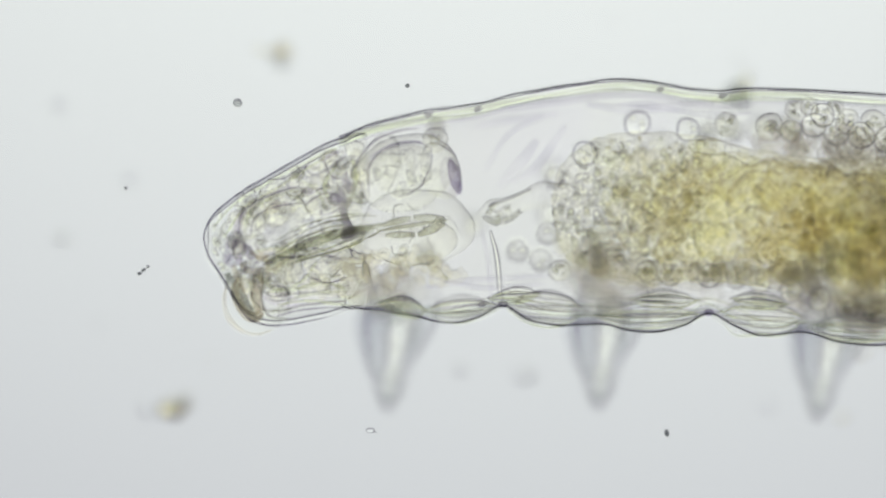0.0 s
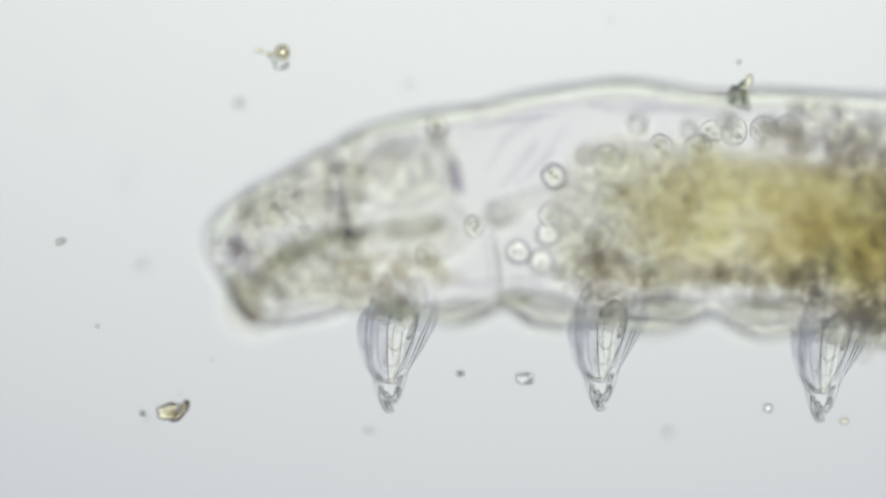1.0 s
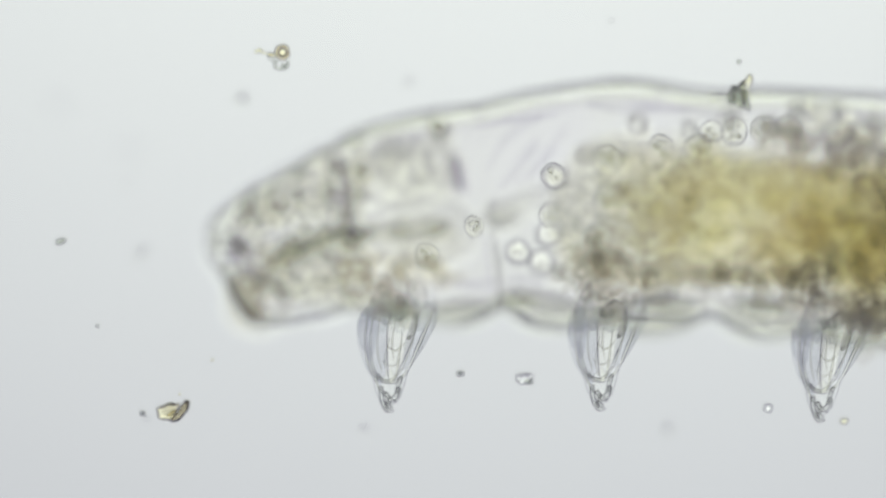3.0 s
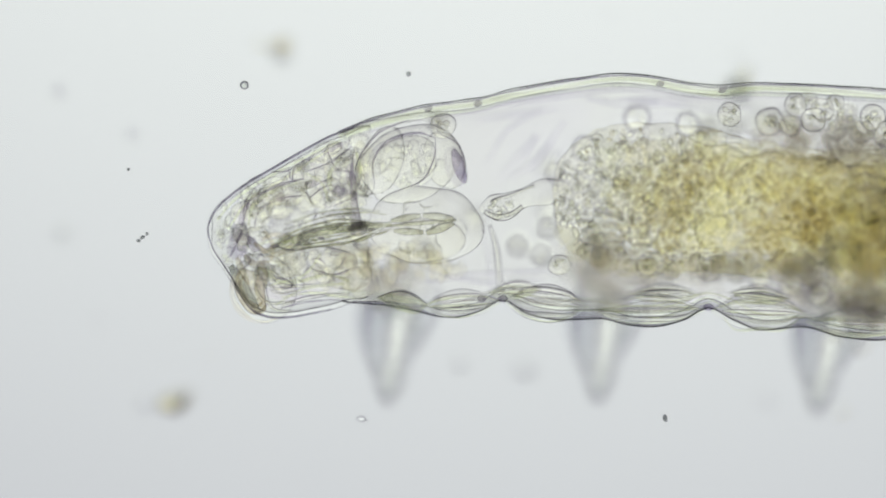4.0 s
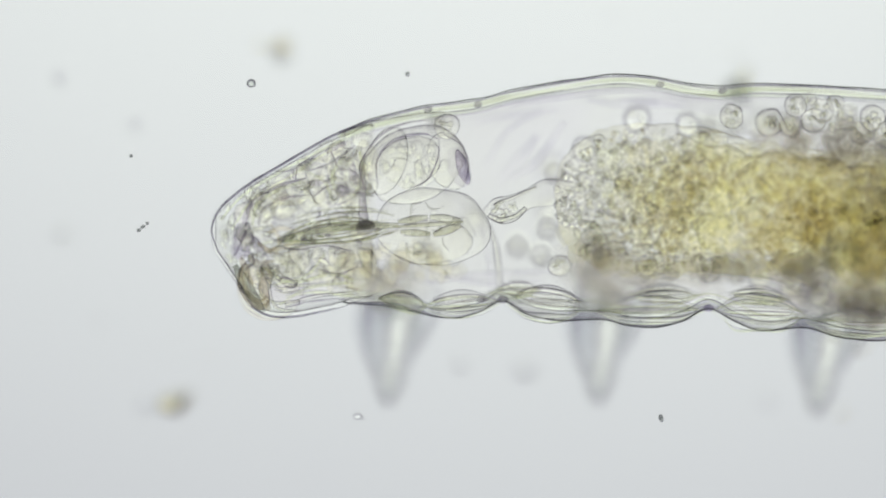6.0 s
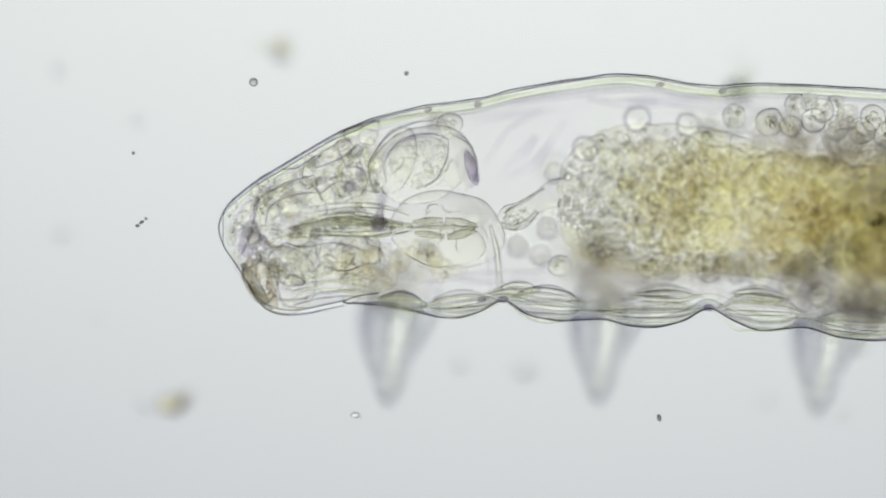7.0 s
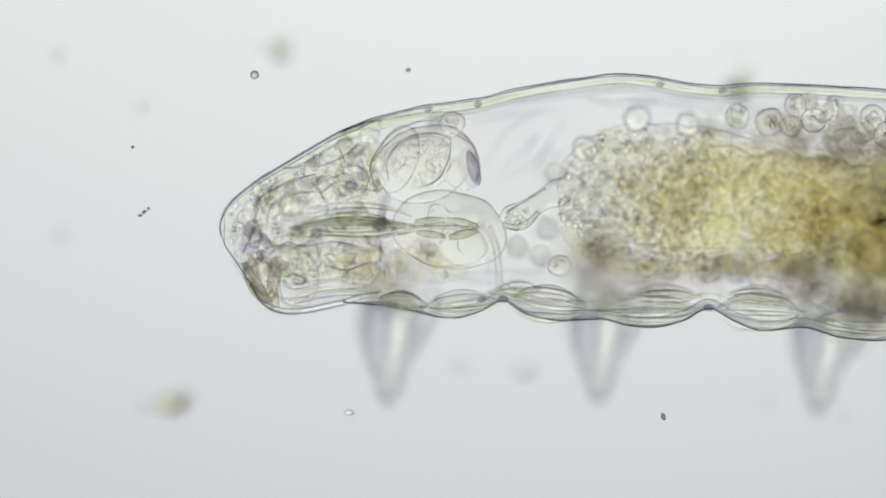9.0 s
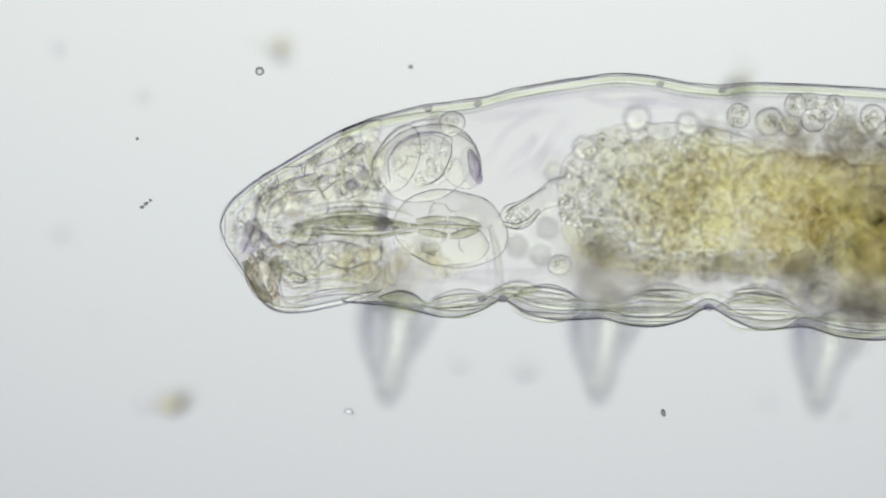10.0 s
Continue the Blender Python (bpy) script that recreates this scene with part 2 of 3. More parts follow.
HEAD_TOP = [(386, 402), (392, 378), (405, 358), (425, 340), (450, 321), (500, 290), (550, 260), (600, 232), (640, 217), (660, 213), (676, 214)]
HEAD_LOW = [(386, 402), (392, 440), (408, 464), (440, 510), (468, 546), (500, 559), (540, 558), (575, 551), (610, 543), (640, 532), (660, 524), (676, 518)]

part("torso", hull([(600, 238), (622, 225), (650, 213)] + TOP[3:], [(600, 534), (622, 538), (650, 540)] + LOW[3:], MID, 0.88, 606, 2000, 160, close=False, skin=0.5, shell=4.0), SKIN, bear, "clear wrinkled cuticle")
NECK = P(650, 213, MID)
head = part("head", hull(HEAD_TOP, HEAD_LOW, MID, 0.8, 386, 672, 64, close="front", inset=1, origin=NECK, shell=2.6), SKIN, bear, "blunt clear snout", at=NECK)
part("body_cavity", hull(HEAD_TOP[:7] + TOP[1:], HEAD_LOW[:8] + LOW[1:], MID, 0.8, 415, 1985, 170, inset=24, skin=0.8), CAVITY, bear)


# fibres of the body wall
for inset, z, r in [(7, 0, 0.4), (12, 8, 1.0), (19, -6, 0.6), (16, -14, 0.8), (9, 14, 0.6)]:
    line = smooth_line([(*q, 0) for q in TOP[1:17]], 60)
    wave = [P(q.x, q.y + inset + 3 * math.sin(i * 0.35 + inset), MID + z) for i, q in enumerate(line)]
    # the violet strands put the outline's colour fringe into their tint
    part("wall_muscle", tube(wave, [r, r * 1.3, r, r * 1.4, r], 8, 120), STREAK if inset in (7, 19) else WALL, bear)
for x, y in [(845, 184), (757, 193), (1168, 149), (1278, 160)]:
    part("wall_spot", blob((0, 0, 0), (2.0, 1.3, 1.5), 20, 0.2), PURPLE, bear, at=P(x, y, MID + 2))

for inset, z, r, x0 in [(32, 4, 1.6, 6), (44, -6, 2.0, 9), (26, 8, 0.7, 4)]:
    part("wall_streak", tube([P(x, y + inset, MID + z) for x, y in TOP[x0:14]], [0.3, r, r * 0.6, r, 0.3], 8, 60, 0.6), STREAK, bear)
# the back's refracted dark rim, put into a thin tinted line
line = smooth_line([(*q, 0) for q in TOP[1:17]], 80)
part("rim_shade", tube([P(q.x, q.y + 3, MID + 0.5) for q in line], [0.45, 0.36, 0.24, 0.38, 0.34, 0.22, 0.38, 0.24], 8, 120), EDGE, bear, "violet rim shade painted along the back")
# ventral muscle bundles, spindle by spindle
def bundle(x0, y0, x1, y1, thick, z):
    a, b = P(x0, y0, z), P(x1, y1, z)
    mid = (a + b) / 2
    sag = Vector((0, 0.6, 0))
    body = part("ventral_muscle", tube([a - mid, (a - mid) * 0.5, sag, (b - mid) * 0.5, b - mid],
                                       [0.6, thick * 0.75, thick, thick * 0.75, 0.6], 16, 30), CUTICLE, bear, at=mid)
    rng = random.Random(x0)
    for k in range(9):
        o = (k - 4) / 4.0 + rng.uniform(-0.12, 0.12)
        w = Vector((0, o * thick * 0.85, math.cos(o * 1.4) * thick * (0.8 if k % 2 else -0.6)))
        bends = [rng.uniform(0.55, 1.0), rng.uniform(0.8, 1.05), rng.uniform(0.55, 1.0)]
        e0, e1 = rng.uniform(0.7, 0.98), rng.uniform(0.7, 0.98)
        r = rng.choice((0.35, 0.5, 0.8, 1.2))
        part("fibre", tube([(a - mid) * e0 + w * (1 - e0), (a - mid) * 0.5 + w * bends[0], w * bends[1], (b - mid) * 0.5 + w * bends[2], (b - mid) * e1 + w * (1 - e1)],
                           [0.2, r * rng.uniform(0.5, 1), r, r * rng.uniform(0.5, 1), 0.2], 8, 24, rng.uniform(0.4, 1)), FIBRE if k % 3 else MUSCLE, body)


for row in [(742, 545, 888, 536, 6.5, 52), (892, 536, 1045, 545, 8.6, 50), (1050, 552, 1250, 550, 7.2, 50), (860, 520, 960, 512, 3.6, 44),
            (1258, 552, 1430, 556, 8.8, 52), (1425, 572, 1610, 580, 7.0, 50), (1110, 522, 1240, 522, 4.6, 44), (668, 528, 760, 542, 4.6, 52), (1290, 520, 1400, 530, 4.6, 46)]:
    bundle(*row)
rng = random.Random(12)
for k in range(9):
    x0 = rng.uniform(720, 1300)
    xs = [x0 + 45 * j for j in range(int(rng.uniform(4, 9)))]
    up, r = rng.uniform(9, 46), rng.uniform(0.25, 0.6)
    part("belly_fibre", tube([P(x, np.interp(x, [q[0] for q in LOW], [q[1] for q in LOW]) - up + rng.uniform(-5, 5), MID + rng.uniform(-6, 6)) for x in xs], [r * 0.3, r, r * 0.6, r, r * 0.3], 8, 50), FIBRE if k % 2 else MUSCLE, bear)
for x, y in [(1253, 546), (889, 531), (852, 531)]:
    part("muscle_knot", blob((0, 0, 0), (2.2, 1.5, 1.5), 0, 0.3), EYE if x > 1000 else PURPLE, bear, at=P(x, y, MID + 1))
for path, r in [([(852, 395), (864, 450), (870, 525)], 0.7), ([(868, 400), (880, 450), (886, 525)], 0.7), ([(840, 215), (890, 205), (985, 192)], 1.0),
                ([(885, 320), (920, 280), (950, 240)], 1.6), ([(905, 315), (950, 285), (1000, 215)], 1.3), ([(860, 290), (900, 230), (960, 195)], 0.9),
                ([(755, 500), (830, 488), (980, 478)], 1.0), ([(760, 480), (850, 500), (960, 492)], 0.8), ([(1040, 175), (1120, 185), (1260, 175)], 1.3),
                ([(1246, 545), (1244, 520), (1246, 470)], 0.7)]:
    part("strand", tube([P(x, y, MID - 12 + 6 * math.sin(x)) for x, y in path], [r * 0.8, r * 1.6, r], 8, 24), FIBRE if path[0][0] in (868,) else STREAK, bear)

# gut: wall, pale front cells, food
gut_top = [(985, 340), (1000, 285), (1040, 245), (1100, 222), (1180, 220), (1260, 228), (1340, 248), (1420, 262), (1520, 268), (1620, 262), (1800, 260), (1900, 300), (1930, 380)]
gut_low = [(985, 340), (1000, 420), (1040, 460), (1100, 478), (1250, 482), (1400, 500), (1560, 535), (1700, 550), (1800, 530), (1900, 470), (1930, 380)]
gut_at = P(1000, 340, MID)
gut = part("gut", hull(gut_top, gut_low, MID, 0.75, 985, 1930, 90, close="both", skin=2.2, origin=gut_at, ripple=0.2), GUT, bear, "yellow-green food-filled gut", at=gut_at)


def scatter(count, x0, x1, y0, y1, r0, r1, seed, keep=0.92, ramp=1.0):
    """Lumps strewn through the gut's space."""
    rng, out, tries = random.Random(seed), [], 0
    gx, gt = [q[0] for q in gut_top], [q[1] for q in gut_top]
    lx, lo = [q[0] for q in gut_low], [q[1] for q in gut_low]
    while len(out) < count and tries < 60000:
        tries += 1
        x, y, z = rng.uniform(x0, x1), rng.uniform(y0, y1), rng.uniform(-1, 1)
        t, b = np.interp(x, gx, gt), np.interp(x, lx, lo)
        h = (b - t) / 2
        q = (y - (t + b) / 2) / h
        if q * q + z * z > keep * keep or rng.random() > (x - x0 + 40) / ramp:
            continue
        r = rng.uniform(r0, r1)
        out.append((P(x, y, MID + z * 0.75 * h / 4) - gut_at, (r * rng.uniform(0.8, 1.3), r * rng.uniform(0.8, 1.2), r), rng.uniform(0, 3),
                    rng.uniform(0, 50), 1 if r < 2.2 else 2))
    return out


bulk_top = [(1080, 350), (1108, 285), (1150, 250), (1250, 246), (1340, 268), (1440, 284), (1600, 284), (1800, 275), (1890, 320), (1922, 380)]
bulk_low = [(1080, 350), (1108, 415), (1160, 442), (1300, 452), (1450, 478), (1600, 520), (1800, 515), (1890, 440), (1922, 380)]
for squeeze, shift in [(1.0, 0), (0.88, 85), (0.74, 215)]:
    tops, lows = ([(1922 - (1922 - x) * (1 - shift / 842), 350 + (y - 350) * squeeze) for x, y in side] for side in (bulk_top, bulk_low))
    part("gut_contents", hull(tops, lows, MID - 2, 0.7, tops[0][0] + 1, 1921, 90, close="both", skin=6.0, origin=gut_at, ripple=0.08 + shift * 0.0001), BROWNISH if shift > 200 else BULK, gut,
         "cloudy yellow-green gut contents")
many("food", scatter(4200, 1030, 1900, 222, 485, 0.6, 1.7, 3, 0.95, 220.0), FOOD, gut, "fine yellow-green algae")
many("food", scatter(420, 1080, 1900, 225, 470, 2.4, 4.5, 6, 0.9, 260.0), FOOD, gut, "clouds of yellow-green algae")
many("food_clumps", scatter(150, 1120, 1900, 230, 480, 5.0, 10.0, 9, 0.85, 300.0), CLUMP, gut, "brown-yellow clumps of half-digested algae")
many("food", scatter(700, 1440, 1900, 225, 520, 1.2, 3.0, 4), FOOD, gut, "dense brown-green algae")
wall_cells = []
for i in range(46):
    x = 1010 + i * 13
    for side in (gut_top, gut_low):
        y = np.interp(x, [q[0] for q in side], [q[1] for q in side])
        r = 2.6 + 2.2 * abs(math.sin(i * 2.7 + len(wall_cells)))
        wall_cells.append((P(x + 9 * math.sin(i * 5.1), y + (16 if side is gut_top else -12) + 9 * math.sin(i * 3.3), MID + 9 * math.sin(i * 1.3 + len(wall_cells))) - gut_at, (r * 1.2, r, r), 0.0, i * 3.7 + len(wall_cells), 2))
many("wall_cells", wall_cells[1::4], GUT, gut, "rounded clear cells lining the gut")
many("pale_lumps", scatter(700, 990, 1250, 225, 480, 0.6, 2.2, 5), GRANULE, gut, "clear granular front of the gut")


def filled(centre, semi, turn, count, r0, r1, seed):
    """Small lumps strewn through an ellipsoid."""
    rng, out, t = random.Random(seed), [], Matrix.Rotation(radians(turn), 3, "Z")
    while len(out) < count:
        d = Vector((rng.uniform(-1, 1), rng.uniform(-1, 1), rng.uniform(-1, 1)))
        if d.length > 0.9:
            continue
        r = rng.uniform(r0, r1)
        out.append((Vector(centre) + t @ Vector((d.x * semi[0], d.y * semi[1], d.z * semi[2])), (r * rng.uniform(0.8, 2.2), r, r), rng.uniform(0, 3),
                    rng.uniform(0, 50), 1 if r < 1.6 else 2))
    return out


GULLET = P(935, 370, MID)
oesophagus = part("oesophagus", tube([P(x, y, MID) - GULLET for x, y in [(878, 396), (900, 388), (925, 378), (955, 358), (990, 340), (1030, 325)]], [1.0, 5.4, 5.2, 4.4, 6.0, 2.0], 16, 40),
                  TISSUE, bear, "short pale gullet", at=GULLET)
for path, r in [([(895, 380), (905, 372), (925, 362), (965, 335)], 0.8), ([(888, 398), (912, 404), (935, 395), (952, 375)], 1.6)]:
    part("fold", tube([P(x, y, MID + 2) - GULLET for x, y in path], [r * 0.6, r, r * 0.6], 8, 20), FIBRE, oesophagus)
many("gullet_grains", filled(P(915, 385, MID) - GULLET, (8, 6, 5), 30, 26, 0.6, 1.4, 31), GRANULE, oesophagus)


# round cells adrift in the body fluid
def cell(x, y, z, r, seed, mat=CELL):
    c = part("body_cell", blob((0, 0, 0), (r, r * 0.96, r * 0.9), seed * 40, 0.12, 0.2, seed), mat, bear, at=P(x, y, z))
    rng, bm = random.Random(seed), bmesh.new()
    for k in range(3 if mat is DROPCELL else 9):
        d = Vector((rng.uniform(-1, 1), rng.uniform(-1, 1), rng.uniform(-1, 1)))
        d = d.normalized() * r * rng.uniform(0.25, 0.7)
        q = r * rng.uniform(0.14, 0.30)
        blob(d, (q, q, q), 0, 0, 0, 0, 1, bm)
    tagged(part("cell_granules", bm, GRAIN, c), kind="stuff")
    return c


cells = [cell(800, 222, 50, 5.8, 1), cell(1303, 206, 50, 5.6, 2)]
for i, (x, y, r) in enumerate([(1362, 216, 6.5), (1408, 186, 5.2), (1432, 178, 4.6), (1456, 196, 5.4), (1440, 214, 5.6), (1500, 206, 5.8), (1545, 208, 6.0),
                               (1478, 182, 4.2), (1400, 222, 5.0), (1590, 214, 6), (1640, 215, 6), (1480, 226, 6), (1525, 232, 6), (1570, 240, 6)]):
    cell(x, y, 47 + 5 * math.sin(i * 2.1), r, 10 + i)
for i, (x, y, r) in enumerate([(1185, 478, 5.2), (1255, 480, 5.5), (1305, 482, 5.2), (1345, 490, 5.0), (1145, 470, 4.8), (990, 470, 5.0), 
                               (1400, 505, 5.5), (1450, 520, 5.5), (1500, 535, 5.5), (1550, 545, 5.5)]):
    cell(x, y, 41 + 7 * math.sin(i * 1.7), r, 40 + i)
for i, (x, y, r) in enumerate([(1128, 208, 6.0), (1218, 220, 5.4), (916, 434, 5.6), (957, 451, 5.4), (970, 403, 5.6), (982, 304, 5.4), (1035, 262, 5.6)]):
    cell(x, y, 35 + 2 * math.sin(i * 2.3), r, 55 + i, DROPCELL)
# on the side that faces the slide
for i, (x, y, r) in enumerate([(1075, 285, 6.8), (1080, 356, 7.2), (979, 310, 5.4), (976, 380, 5.8),
                               (838, 402, 5.0), (755, 452, 5.5), (772, 230, 4.8), (1258, 238, 5.5), (1300, 236, 6.2), (1062, 420, 6.4),
                               (1170, 262, 5.6), (1235, 262, 6), (1350, 232, 6.2), (1395, 228, 5.8)]):
    ceiling_y, belly_y = (np.interp(x, [q[0] for q in side], [q[1] for q in side]) for side in (TOP, LOW))
    q = min(abs(2 * (y - 15 - ceiling_y) / (belly_y - ceiling_y) - 1), 0.8)
    cell(x, y - 16, MID - 0.88 * (belly_y - ceiling_y) / 8 * math.sqrt(1 - q * q) + r * 0.5, r, 70 + i, LOWCELL)
# grey tissue against the belly
for i, (x, y, sx, sy, z) in enumerate([(1060, 470, 16, 13, 22), (1120, 490, 20, 9, 28), (1020, 440, 9, 9, 30), (1230, 480, 20, 8, 30), (1330, 490, 18, 9, 30), (1460, 500, 26, 13, 28),
                                       (1560, 510, 26, 15, 32), (1420, 240, 18, 9, 40), (1530, 246, 28, 11, 42), (1460, 262, 22, 6, 36), (1550, 280, 22, 7, 34), (1370, 238, 10, 6, 44), (1545, 400, 16, 26, 30), (1075, 500, 18, 11, 22), (1480, 520, 22, 11, 22), (690, 506, 15, 11, 26), (1600, 400, 24, 30, 40), (1200, 458, 34, 8, 28), (1330, 462, 38, 9, 28), (1420, 470, 34, 9, 28), (1520, 455, 18, 18, 32), (1535, 320, 12, 18, 34)]):
    many("grey_tissue", filled(P(x, y, z - 8), (sx * 1.25, sy * 1.1, 8), 0, max(10, int(sx * sy / (10 if x > 1400 or 1000 < x < 1130 or x < 700 else 16))), 2.0, 4.5, 90 + i), GLAND, bear)

# soft grey-brown clouds at the roots of the legs and round the gut
rng = random.Random(5)
for x, y, sx, sy, z, count in [(695, 500, 11, 8, 22, 10), (1058, 472, 13, 13, 21, 11), (1080, 505, 10, 7, 20, 7), (1465, 535, 20, 9, 26, 14), (1550, 545, 20, 10, 28, 16), (1620, 530, 20, 14, 30, 10),
                               (1220, 470, 34, 4, 34, 12), (1370, 478, 34, 5, 34, 14), (1430, 246, 14, 5, 44, 8), (1530, 252, 22, 7, 44, 14), (1560, 300, 16, 8, 38, 9), (1560, 400, 12, 20, 34, 10)]:
    lumps = []
    for _ in range(count):
        d = Vector((rng.gauss(0, 0.6), rng.gauss(0, 0.6), rng.uniform(-1, 1)))
        q = rng.uniform(3.5, 7.0)
        lumps.append((P(x, y, z) + Vector((d.x * sx, d.y * sy, d.z * 5)), (q * rng.uniform(0.9, 1.6), q, q * 0.6), rng.uniform(0, 3), rng.uniform(0, 50), 2))
    many("grey_cloud", lumps, CLOUD, bear, "soft grey-brown tissue")

# ---- head: gullet armour, lobes and lips ----
pharynx = part("pharynx", blob((0, 0, 0), (25.5, 17.5, 15), -6, 0.08, 0.07, 2, 4), TISSUE, bear, "pale oval sucking pharynx", at=P(795, 408, MID))
for (x0, y0), (x1, y1), r in [((735, 394), (788, 390), 1.7), ((792, 390), (846, 402), 1.9), ((738, 412), (790, 420), 1.6), ((795, 422), (845, 410), 2.0),
                              ((725, 402), (850, 405), 1.0)]:
    a, b = (P(x, y, MID) - P(795, 408, MID) for x, y in ((x0, y0), (x1, y1)))
    part("placoid", tube([a, (a + b) / 2, b], [r * 0.5, r, r * 0.5], 10, 12), STYLET, pharynx)

many("pharynx_grains", filled((0, 0, 0), (20, 13, 8), -6, 14, 0.8, 2.0, 32), SKIN, pharynx)
part("pharynx_muscle", blob((-3, -6.5, -3), (21, 9.5, 9), -4, 0.2, 0.1, 6), LOBE, pharynx, "yellowish lower half of the pharynx")
JOINT = P(715, 402, MID)


def rod(name, path, radii, mat, parent, origin, z=0.0, label=""):
    return part(name, tube([P(x, y, MID + z) - origin for x, y in path], radii, 10, 28), mat, parent, label)


many("salivary_gland", filled(P(705, 468, MID - 8), (32, 8, 6), -4, 60, 1.4, 4.0, 81), SALIVA, bear, "cloudy yellowish gland under the pharynx")
mouth = part("buccal_tube", tube([P(520, 398, MID) - JOINT, P(600, 392, MID) - JOINT, P(690, 398, MID) - JOINT, P(735, 402, MID) - JOINT], [0.5, 1.6, 1.4, 1.1], 14, 40),
             STYLET, bear, "olive mouth tube with stylets", at=JOINT)
for path, z in [([(515, 412), (560, 384), (640, 376), (700, 392)], 2), ([(520, 404), (570, 408), (650, 411), (712, 405)], 3), ([(545, 376), (620, 367), (690, 372), (730, 384)], 0),
                ([(530, 392), (600, 384), (660, 386), (712, 396)], 1), ([(528, 418), (590, 416), (650, 420), (705, 412)], 0), ([(550, 366), (610, 358), (670, 362), (720, 376)], -2)]:
    rod("stylet", path, [0.2, 0.36, 0.44, 0.2], STYLET, mouth, JOINT, z)
for path in [[(505, 385), (530, 380), (560, 392)], [(500, 418), (530, 415), (560, 402)], [(512, 370), (522, 398), (514, 425)], [(665, 420), (690, 415), (700, 402)]]:
    rod("stylet_support", path, [0.7, 1.1, 0.6], BROWN if path[0][0] < 600 else STYLET, mouth, JOINT, 1)
rod("muscle_sheath", [(500, 412), (560, 400), (640, 396), (718, 402)], [1.5, 2.6, 3.4, 2.0], SHEATH, mouth, JOINT, -3)
STRUT_AT = P(674, 400, MID + 1) - JOINT
strut = part("stylet_strut", tube([P(x, y, MID) - P(674, 400, MID) for x, y in [(690, 272), (682, 312), (677, 355), (674, 400)]], [0.3, 1.5, 1.6, 2.6], 10, 28), PURPLE, mouth, "dark violet strut of the stylet", at=STRUT_AT)
rng = random.Random(77)
for i in range(16):
    off, x0, x1 = rng.uniform(-22, 22), rng.uniform(512, 570), rng.uniform(640, 735)
    xs = [x0 + (x1 - x0) * f for f in (0, 0.35, 0.7, 1)]
    r = rng.uniform(0.14, 0.34)
    rod("tube_fibre", [(x, 398 + off * (0.5 if k in (0, 3) else 1) + rng.uniform(-4, 4)) for k, x in enumerate(xs)], [r * 0.4, r, r, r * 0.4], STYLET if i % 2 else MUSCLE, mouth, JOINT, rng.uniform(-4, 4))
for i in range(14):
    x = 520 + i * 15 + rng.uniform(-5, 5)
    part("armour_grain", blob(P(x, 400 + rng.uniform(-14, 14), MID + rng.uniform(-3, 3)) - JOINT, (rng.uniform(1.5, 4.0), rng.uniform(0.4, 0.9), 0.8), rng.uniform(-20, 20), 0.4, 0.4, i, 2), STYLET if i % 3 else PURPLE, mouth)
part("strut_knob", blob(P(674, 400, MID + 1) - JOINT, (4.0, 3.4, 3), 0, 0.4, 0.2, 3), PURPLE, mouth)

BRAIN = P(752, 292, MID)
brain = part("brain_lobe", blob((0, 0, 0), (23, 16.5, 13), 18, 0.12, 0.08, 1), TISSUE, bear, "large pale brain lobes", at=BRAIN)
many("brain_grains", filled((0, 0, 0), (19, 12, 8), 18, 34, 0.8, 2.4, 33), SKIN, brain)
for x, y, sx, sy, turn in [(700, 282, 10, 15, -25), (745, 286, 13.5, 12, 15), (812, 286, 8.5, 13.5, 12)]:
    part("lobe", blob(P(x, y, MID + 1) - BRAIN, (sx, sy, 8), turn, 0.2, 0.1, x), TISSUE, brain)
part("eye_spot", blob(P(838, 300, MID) - BRAIN, (2.6, 7.4, 3), 14, 0.6, 0.2, 2), EYE, brain, "dark violet pigment spot")
part("eye_cup", blob(P(832, 298, MID) - BRAIN, (5.0, 9.0, 4), 14, 0.15, 0.2, 5), STREAK, brain)
rod("lobe_edge", [(672, 318), (690, 268), (740, 242), (780, 238)], [0.5, 1.3, 1.2, 0.4], STREAK, brain, BRAIN, 2)
# thin lines that put the violet fringe of the lobes' edges into colour
for path, r in [([(664, 335), (657, 290), (690, 242), (735, 219), (776, 214)], 0.42), ([(688, 325), (686, 285), (715, 250), (765, 238), (798, 248)], 0.5), ([(798, 248), (795, 280), (775, 318), (740, 335)], 0.35),
                ([(806, 240), (838, 262), (848, 300), (842, 322)], 0.4)]:
    rod("lobe_edge", path, [r * 0.4, r, r * 1.2, r * 0.4], PURPLE, brain, BRAIN, 2)

for i, (x, y, sx, sy, turn) in enumerate([(532, 326, 11, 7.5, 12), (565, 300, 8, 6, 30), (615, 280, 6.5, 9, 0), (640, 305, 5, 10, 5), (592, 262, 7, 4, 35), (478, 372, 6, 8, -20),
                                          (520, 360, 8, 5, 10), (600, 345, 9, 5, 0), (555, 462, 10, 7.5, -10), (600, 450, 8, 9, 10), (640, 460, 10, 12, 0), (525, 445, 6, 5, 0), (585, 488, 7, 6, 20), (660, 492, 8, 6, 0), (620, 500, 6, 5, 0),
                                          (445, 372, 4, 5, -30), (640, 350, 7, 4, 0), (660, 275, 5, 8, 10), (575, 330, 5, 6, 0), (500, 345, 5, 4, 20)]):
    part("head_gland", blob(P(x, y, MID + 6 * math.sin(i * 1.9)) - NECK, (sx, sy, min(sx, sy)), turn, 0.5, 0.16, i), LOBE, head)
